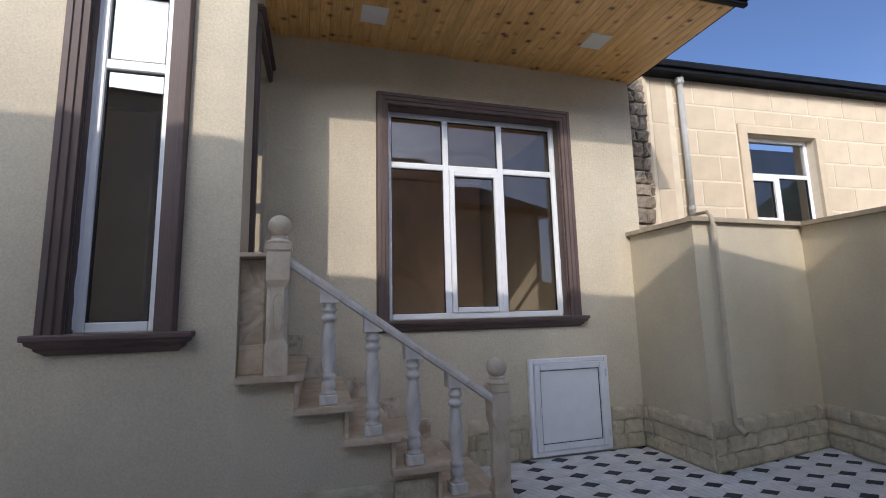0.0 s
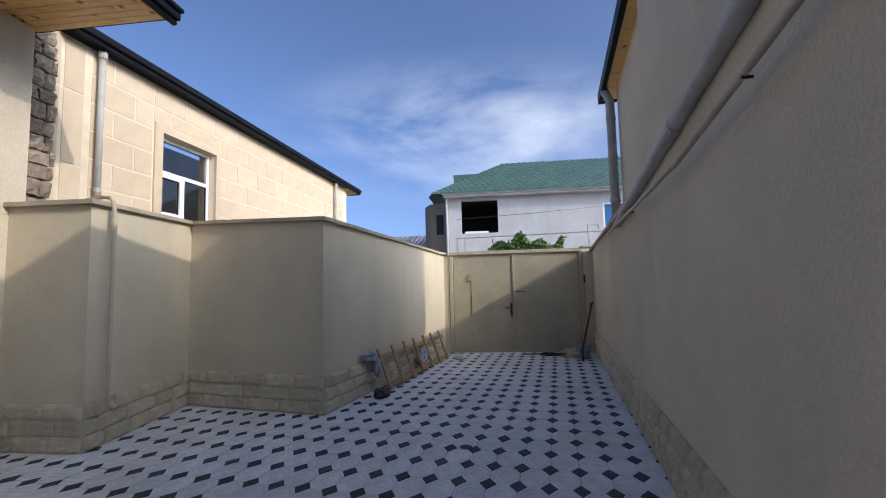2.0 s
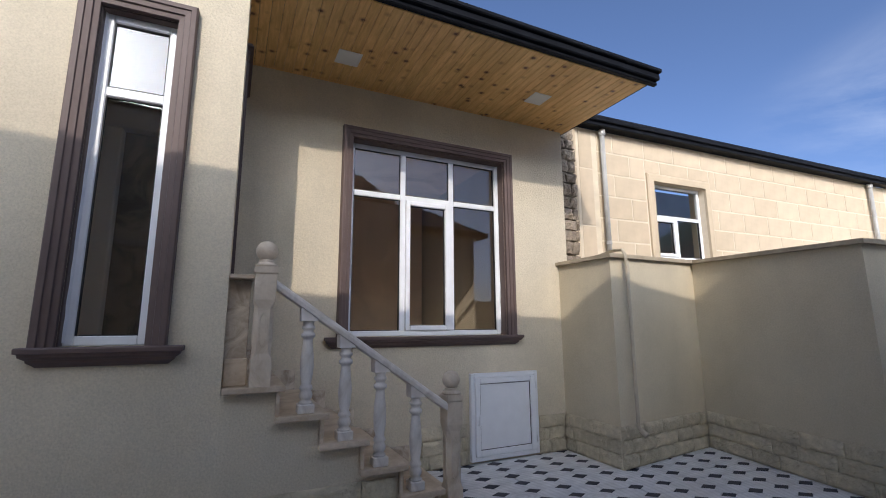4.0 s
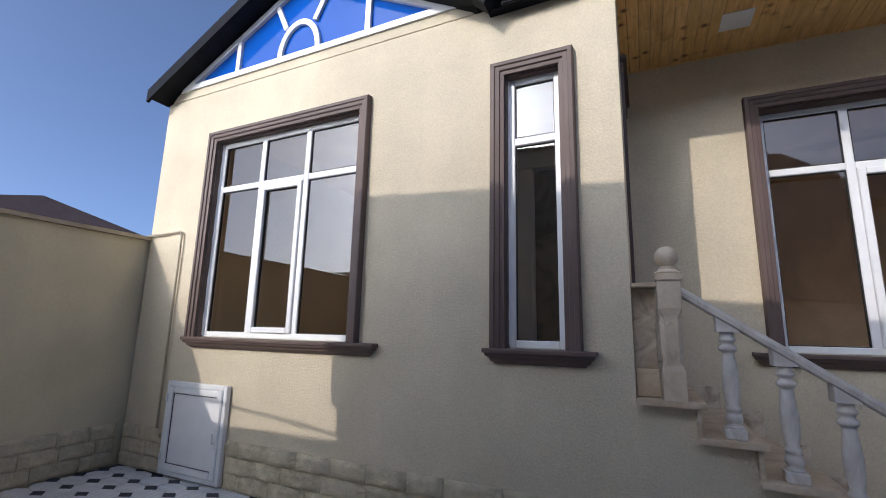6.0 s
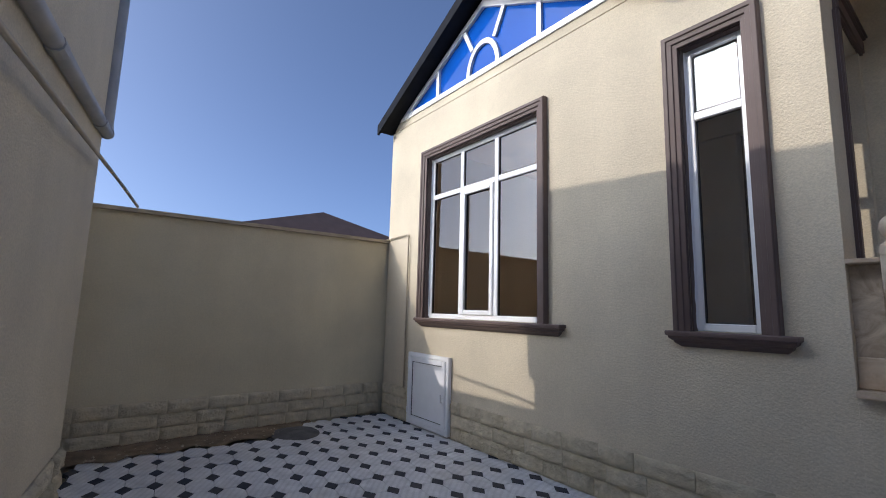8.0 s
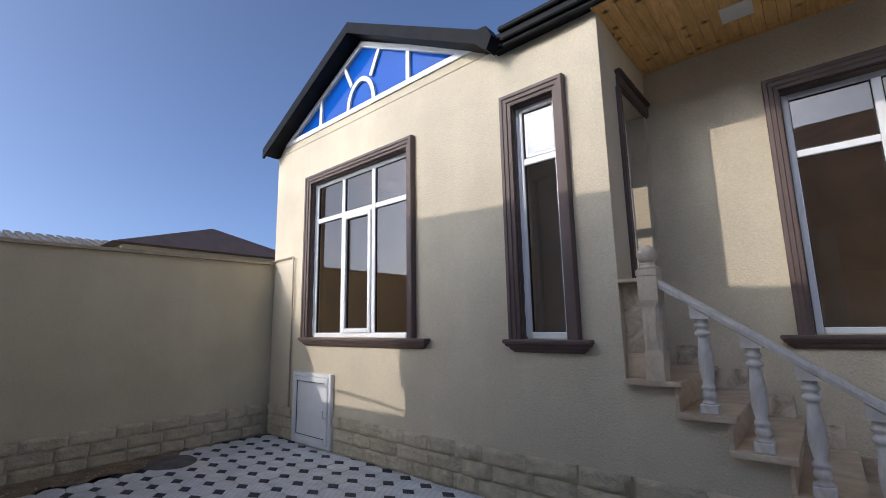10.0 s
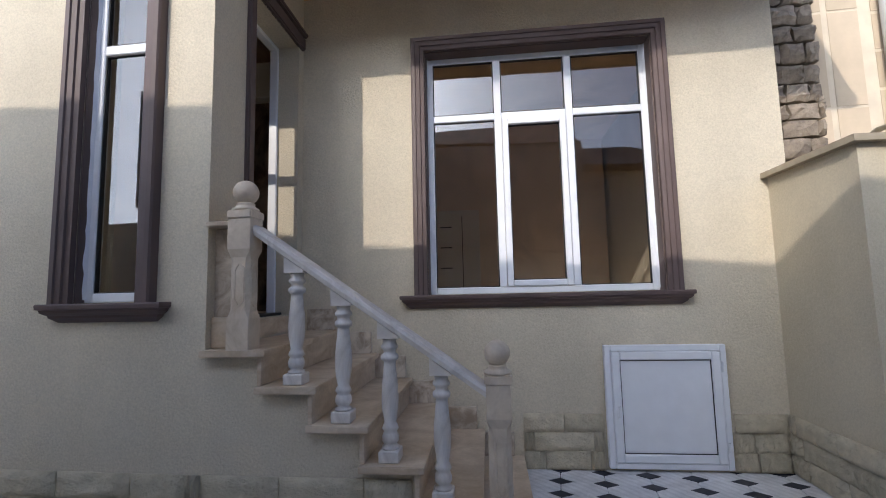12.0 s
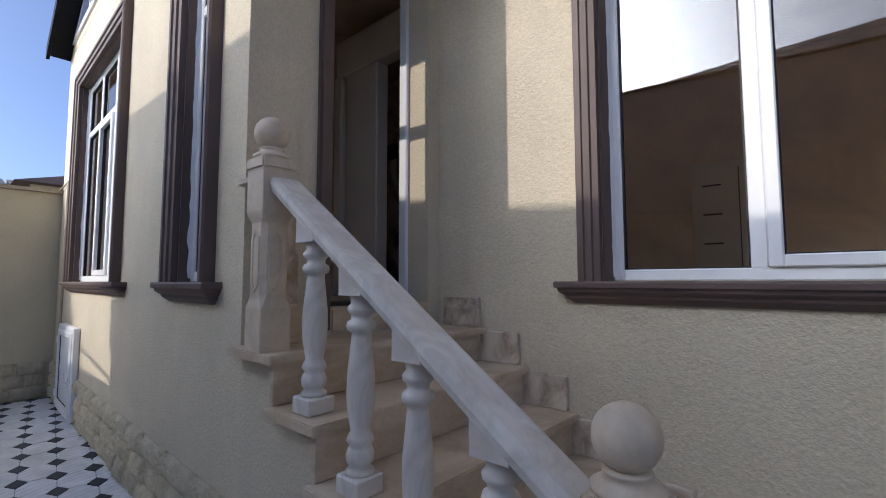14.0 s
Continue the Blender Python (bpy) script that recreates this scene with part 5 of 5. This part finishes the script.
base = [bm.verts.new(q) for q in ((0.5, -3.6, 4.24), (0.5, 3.4, 4.24), (-5.5, 3.4, 4.24), (-5.5, -3.6, 4.24))]
apex = bm.verts.new((-0.9, -0.05, 5.36))
apex2 = bm.verts.new((-3.5, -0.05, 5.36))
for q in ((base[0], base[1], apex), (base[1], base[2], apex2, apex), (base[2], base[3], apex2), (base[3], base[0], apex, apex2), base[::-1]):
    bm.faces.new(q)
part("roof", bm, M["brown_roof"], e, "brown hipped roof")
e = thing("terrace_house", pose(-17, -1.2, 0), "long low house with a grey ribbed roof edge", "house")
part("wall", box(B(), -4, 0, -4.2, 1.6, 0, 4.0), M["render"], e)
for i in range(25):
    y = -4.4 + i * 0.28
    bm = prism(B(), [(0.25, y), (0.25, y + 0.17), (-3, y + 0.17), (-3, y)], 4.05, [4.30 - i * 0.01, 4.30 - i * 0.01, 4.95, 4.95])
    part("roof_sheet", bm, M["weathered_sheet"], e)
part("antenna", tube(B(), [(-0.2, -2.4, 4.1), (-0.2, -2.4, 5.2)], 0.015, 6), M["steel"], e)

# ---- shrub behind the gate ----
rnd = random.Random(7)
e = thing("shrub", pose(10.6, -3.95, 0), "leafy green shrub showing over the gate", "shrub")
bm = B()
for k in range(9):
    y = -0.75 + 1.5 * k / 8
    tube(bm, [(0, y * 0.3, -0.06), (0.05, y * 0.7, 1.2), (rnd.uniform(-0.15, 0.15), y, 2.2 + rnd.uniform(0, 0.25))], 0.014, 6)
part("stem", bm, M["bark"], e)
bm = B()
for k in range(4200):
    y = rnd.uniform(-0.85, 0.85)
    top = 2.38 + 0.10 * math.sin(y * 5 + 1) + 0.08 * math.sin(y * 13)
    z = top - abs(rnd.gauss(0, 0.28))
    c = Vector((rnd.gauss(0, 0.16), y, z))
    a = Vector((rnd.uniform(-1, 1), rnd.uniform(-1, 1), rnd.uniform(-0.6, 0.8))).normalized()
    b = a.cross(Vector((rnd.uniform(-1, 1), rnd.uniform(-1, 1), 1))).normalized()
    s = rnd.uniform(0.03, 0.06)
    vs = [bm.verts.new(c + q) for q in (-a * s, b * s * 0.45, a * s, -b * s * 0.45)]
    bm.faces.new(vs)
part("foliage", bm, M["leaf"], e)

# ---- loose things by the yard wall ----
WDIR = (Vector((9.02, -2.15)) - Vector((4.91, -1.37))).normalized()
WANG = math.degrees(math.atan2(WDIR.y, WDIR.x))
LM = Matrix.Translation((6.02, -1.80, 0.0)) @ Matrix.Rotation(radians(WANG), 4, "Z") @ Matrix.Rotation(radians(-19), 4, "X")
e = thing("wooden_ladder", LM, "rough timber ladder lying sideways against the wall base", "ladder")
part("rail", box(B(), -0.02, 2.75, -0.022, 0.022, 0.03, 0.09, 0.004), M["timber"], e)
part("rail", box(B(), -0.06, 2.80, -0.022, 0.022, 0.41, 0.47, 0.004), M["timber"], e)
for i in range(7):
    x = 0.05 + i * 0.425
    p = part("rung", box(B(), -0.028, 0.028, -0.048, -0.023, 0.0, 0.56, 0.004), M["timber"], e)
    p.matrix_basis = Matrix.Translation((x, 0, 0.0)) @ Matrix.Rotation(radians(-3 + (i * 37 % 5)), 4, "Y")


def lump(name, m, size, material, label, category, seed, rough=0.25):
    bm = B()
    bmesh.ops.create_icosphere(bm, subdivisions=4, radius=1)
    for v in bm.verts:
        n1 = noise.noise(v.co * 1.6 + Vector((seed, 0, 0)))
        n2 = noise.noise(v.co * 4.5 + Vector((0, seed, 0)))
        v.co *= 1 + rough * n1 + rough * 0.5 * n2
        v.co = Vector((v.co.x * size[0], v.co.y * size[1], max(-0.6, v.co.z) * size[2] + 0.6 * size[2]))
    ob = link_mesh(name, bm, material, True)
    ob.matrix_basis = m
    return tagged(ob, label, category)


lump("crumpled_rag", pose(5.83, -1.625, 0.42, 0, 8, WANG), (0.19, 0.06, 0.07), M["cloth"], "grey crumpled rag lying on the stone base", "rag", 3, 0.5)
lump("hanging_rag", pose(5.93, -1.70, 0.22, 0, 0, WANG), (0.07, 0.03, 0.15), M["cloth"], "grey rag end hanging over the stone base", "rag", 9, 0.5)
lump("black_bag", pose(5.75, -1.79, 0.0, 0, 0, WANG), (0.14, 0.08, 0.065), M["black_plastic"], "small crumpled black plastic bag on the paving", "bag", 5, 0.45)
lump("striped_rag", pose(7.55, -2.02, 0.10, 0, 0, WANG), (0.16, 0.07, 0.16), M["striped"], "white and dark striped cloth behind the ladder", "rag", 11, 0.4)
lump("rubble_stone", pose(8.62, -2.52, 0.0, 0, 0, 20), (0.17, 0.08, 0.05), M["plinth"], "broken piece of stone on the paving", "stone", 15, 0.3)
lump("cement_sack", pose(8.75, -4.62, 0.0, 0, 0, 30), (0.22, 0.10, 0.10), M["coping"], "crumpled pale sack near the gate", "sack", 21, 0.5)
lump("dark_rag", pose(9.0, -4.25, 0.0, 0, 0, 80), (0.18, 0.08, 0.04), M["black_plastic"], "dark rag on the paving by the gate", "rag", 25, 0.5)

e = thing("bucket", pose(8.62, -4.78, 0), "pale grey plastic bucket by the corner", "bucket")
bm = lathe(B(), [(0.10, 0.0), (0.11, 0.02), (0.135, 0.24), (0.145, 0.245), (0.145, 0.26), (0.128, 0.26), (0.10, 0.03)], 20)
part("body", bm, M["cloth"], e, "", True)
part("bail", tube(B(), [(0.14 * math.cos(a), 0.02, 0.25 + 0.12 * math.sin(a)) for a in np.linspace(0, math.pi, 9)], 0.004, 6), M["steel"], e)
e = thing("broom_pole", pose(9.20, -4.96, 0), "yellow broom pole with a black grip, upright", "broom")
part("pole", tube(B(), [(0, 0, 0.0), (0.02, -0.02, 1.36)], 0.014, 8), M["yellow"], e)
part("grip", tube(B(), [(0.02, -0.02, 1.361), (0.022, -0.022, 1.52)], 0.018, 8), M["black_plastic"], e)
e = thing("shovel", pose(8.35, -4.70, 0), "dark shovel leaning against the boundary wall", "shovel")
part("shaft", tube(B(), [(0.0, 0.0, 0.12), (0.30, -0.28, 0.98)], 0.016, 8), M["steel"], e)
part("handle", tube(B(), [(0.24, -0.24, 0.96), (0.36, -0.31, 1.0)], 0.018, 8), M["steel"], e)
bm = box(B(), -0.10, 0.06, -0.02, 0.0, 0.0, 0.20, 0.008)
part("blade", bm, M["steel"], e)
for i, (x, y, ang, ln) in enumerate(((9.12, -3.75, 86, 0.75), (9.02, -4.1, 80, 0.8), (8.85, -4.4, 60, 0.5))):
    e = thing("timber_offcut", pose(x, y, 0.0, 0, 0, -ang), "thin weathered timber offcut on the paving", "plank", "timber offcuts")
    part("board", box(B(), 0, ln, -0.035, 0.035, 0.001, 0.03, 0.004), M["timber"] if i != 1 else M["steel"], e)
e = thing("floor_drain", pose(4.02, -2.96, 0.004), "round dark drain hole in the paving", "drain")
part("grate", lathe(B(), [(0.052, 0.0), (0.052, 0.003), (0.046, 0.004)], 20), M["gasket"], e)

# the projecting block stands slightly askew to the recessed one
ASKEW = Matrix.Translation((-5.03, 0, 0)) @ Matrix.Rotation(radians(-1.3), 4, "Z") @ Matrix.Translation((5.03, 0, 0))
for ob in list(scene.objects):
    if ob.parent is None and (ob.name in ("wall_house_front", "window_1", "window_2", "gable_window", "gable_roof", "conduit")
                              or ob.name.startswith("basement_hatch") and ob.matrix_basis.translation.x < 0):
        ob.matrix_basis = ASKEW @ ob.matrix_basis

# ---- stone base along the walls ----
stone_me = []
rnd = random.Random(12)
for v in range(12):
    bm = B()
    nxs, nzs = 10, 6
    g = {}
    seed = v * 7.3
    for i in range(nxs):
        for j in range(nzs):
            u, w = i / (nxs - 1), j / (nzs - 1)
            pillow = (min(1, 18 * u, 18 * (1 - u)) ** 0.5) * (min(1, 4.5 * w, 5 * (1 - w)) ** 0.5)
            d = 0.012 + 0.024 * pillow + pillow * (0.016 * noise.noise((u * 3.4 + seed, w * 1.8, 0)) + 0.015 * noise.noise((u * 7 + seed, w * 3.2, 5))) + rnd.uniform(-0.0025, 0.0025)
            edge = i in (0, nxs - 1) or j in (0, nzs - 1)
            g[i, j] = bm.verts.new((u + (0 if edge else rnd.uniform(-0.025, 0.025)), -d, 0.135 * w + (0 if edge else rnd.uniform(-0.006, 0.006))))
    for i in range(nxs - 1):
        for j in range(nzs - 1):
            bm.faces.new((g[i, j], g[i + 1, j], g[i + 1, j + 1], g[i, j + 1]))
    rim = [g[i, 0] for i in range(nxs)] + [g[nxs - 1, j] for j in range(1, nzs)] + [g[i, nzs - 1] for i in range(nxs - 2, -1, -1)] + [g[0, j] for j in range(nzs - 2, 0, -1)]
    back = [bm.verts.new((q.co.x, 0.0, q.co.z)) for q in rim]
    rim = [bm.verts.new(q.co) for q in rim]
    for i in range(len(rim)):
        k = (i + 1) % len(rim)
        bm.faces.new((rim[i], back[i], back[k], rim[k]))
    me = bpy.data.meshes.new("stone")
    bm.to_mesh(me)
    bm.free()
    for fc in me.polygons:
        fc.use_smooth = True
    me.materials.append(M["plinth"])
    stone_me.append(me)


def stone_base(parent, p0, p1, seed, courses=3, gaps=()):
    """Courses of split stone along p0 to p1, proud to the right of that way; gaps: (from, to) left free."""
    r = random.Random(seed)
    p0, p1 = Vector(p0), Vector(p1)
    u = (p1 - p0).normalized()
    ang = math.degrees(math.atan2(u.y, u.x))
    length = (p1 - p0).length
    for c in range(courses):
        s = -r.uniform(0, 0.3)
        while s < length:
            ln = r.uniform(0.26, 0.46)
            a, b = max(s, 0), min(s + ln, length)
            pieces = [(a, b)]
            for ga, gb in gaps:
                pieces = [q for xa, xb in pieces for q in ((xa, min(xb, ga)), (max(xa, gb), xb))]
            for xa, xb in pieces:
                if xb - xa > 0.04:
                    q = p0 + u * (xa + 0.003)
                    m = pose(q.x, q.y, 0.002 + c * 0.137, 0, 0, ang) @ Matrix.Diagonal((xb - xa - 0.006, r.uniform(0.85, 1.25), 1, 1))
                    put_piece("stone", r.choice(stone_me), parent, m)
            s += ln


stone_base(wall_a, (-5.02, -0.001), (0.02, -0.001), 1, 3, [(0.69, 1.57)])
stone_base(stair_body, (0.026, -0.1155), (1.16, -0.1155), 5, 3)
stone_base(stair_body, (1.164, -0.1155), (1.44, -0.1155), 6, 1)
stone_base(wall_b, (1.80, B_Y - 0.001), (3.70, B_Y - 0.001), 2, 3, [(0.60, 1.51)])
for i, (a, b) in enumerate(zip(YW, YW[1:])):
    if i < 4:
        stone_base(yard_walls[i], Vector(a), Vector(b), 10 + i)
chips = random.Random(77)
bm = B()
for q in range(90):
    x, y, s = chips.uniform(-5.0, -4.62), chips.uniform(-3.3, -1.2), chips.uniform(0.006, 0.022)
    vs = [bm.verts.new((x + s * math.cos(a) * chips.uniform(0.6, 1.3), y + s * math.sin(a) * chips.uniform(0.6, 1.3), 0.012)) for a in (0, 1.3, 2.5, 3.8, 5.0)]
    up = bm.verts.new((x, y, 0.014 + s * chips.uniform(0.5, 0.9)))
    for i in range(5):
        bm.faces.new((vs[i], vs[(i + 1) % 5], up))
tagged(link_mesh("stone_chips", bm, M["coping"]), "scattered stone chips and crumbs on bare soil", "rubble", kind="stuff")
left = [o for o in bpy.data.objects if o.name == "wall_yard_left"][0]
stone_base(left, (-5.06, -3.58), (-5.06, -0.06), 30)
stone_base(wall_r, (9.28, rw_y(9.28)), (3.6, rw_y(3.6)), 31)
stone_base(block_wall, (3.6, rw_y(3.6)), RW, 32)

# ---- pavers ----
PU, PV, CUT = 0.308, 0.2045, 0.285
TA = math.atan(SLOPE)
TU, TV = Vector((math.cos(TA), math.sin(TA))), Vector((-math.sin(TA), math.cos(TA)))


def inside(p, poly):
    hit = False
    for (xa, ya), (xb, yb) in zip(poly, poly[1:] + poly[:1]):
        if (ya > p[1]) != (yb > p[1]) and p[0] < (xb - xa) * (p[1] - ya) / (yb - ya) + xa:
            hit = not hit
    return hit


def paver_shape(pts):
    lo = [(x, y, -0.03) for x, y in pts]
    mid = [(x, y, -0.003) for x, y in pts]
    top = [(x * 0.975, y * 0.97, 0.0) for x, y in pts]
    n = len(pts)
    faces = [tuple(range(2 * n, 3 * n))]
    for i in range(n):
        k = (i + 1) % n
        faces += [(i, k, n + k, n + i), (n + i, n + k, 2 * n + k, 2 * n + i)]
    return lo + mid + top, faces


GAP = 0.986
h1, h2 = 0.5 - CUT, 0.5
OCT = [(sx * PU * GAP, sy * PV * GAP) for sx, sy in ((h1, -h2), (h2, -h1), (h2, h1), (h1, h2), (-h1, h2), (-h2, h1), (-h2, -h1), (-h1, -h2))]
DIA = [(0, -CUT * PV * 0.965), (CUT * PU * 0.965, 0), (0, CUT * PV * 0.965), (-CUT * PU * 0.965, 0)]
light_me, dark_me = bpy.data.meshes.new("octagon_paver"), bpy.data.meshes.new("square_paver")
for me, shp, mt in ((light_me, OCT, "paver_light"), (dark_me, DIA, "paver_dark")):
    vs, fs = paver_shape(shp)
    me.from_pydata(vs, [], fs)
    me.materials.append(M[mt])
spots = {"octagon_paver": [], "square_paver": []}
ORG = Vector((3.907, -3.642))
for i in range(-40, 30):
    for j in range(-24, 40):
        for nm, o in (("square_paver", 0.0), ("octagon_paver", 0.5)):
            c = ORG + TU * ((i + o) * PU) + TV * ((j + o) * PV)
            if inside(c, YARD):
                spots[nm].append(c)
            elif c.x > -4.3 and any(inside(c + d, YARD) for d in (Vector((0.14, 0)), Vector((-0.14, 0)), Vector((0, 0.12)), Vector((0, -0.12)))):
                spots[nm].append(c)
rnd = random.Random(2)
for nm, me in (("octagon_paver", light_me), ("square_paver", dark_me)):
    near = sorted(spots[nm], key=lambda c: (c - Vector((1.6, -2.2))).length)
    for c in near[:300]:
        put_piece(nm, me, floor, pose(c.x, c.y, rnd.uniform(-0.0025, 0.002), rnd.uniform(-0.25, 0.25), rnd.uniform(-0.25, 0.25), math.degrees(TA)))
    V, F = [], []
    vs, fs = paver_shape(OCT if nm == "octagon_paver" else DIA)
    for c in near[300:]:
        m = pose(c.x, c.y, rnd.uniform(-0.0025, 0.002), rnd.uniform(-0.25, 0.25), rnd.uniform(-0.25, 0.25), math.degrees(TA))
        k0 = len(V)
        V += [tuple(m @ Vector(q)) for q in vs]
        F += [tuple(k0 + q for q in f) for f in fs]
    me2 = bpy.data.meshes.new("far_pavers")
    me2.from_pydata(V, [], F)
    me2.materials.append(M["paver_light" if nm == "octagon_paver" else "paver_dark"])
    ob = new("far_pavers", me2)
    ob.parent = floor
    tagged(ob, kind="stuff")
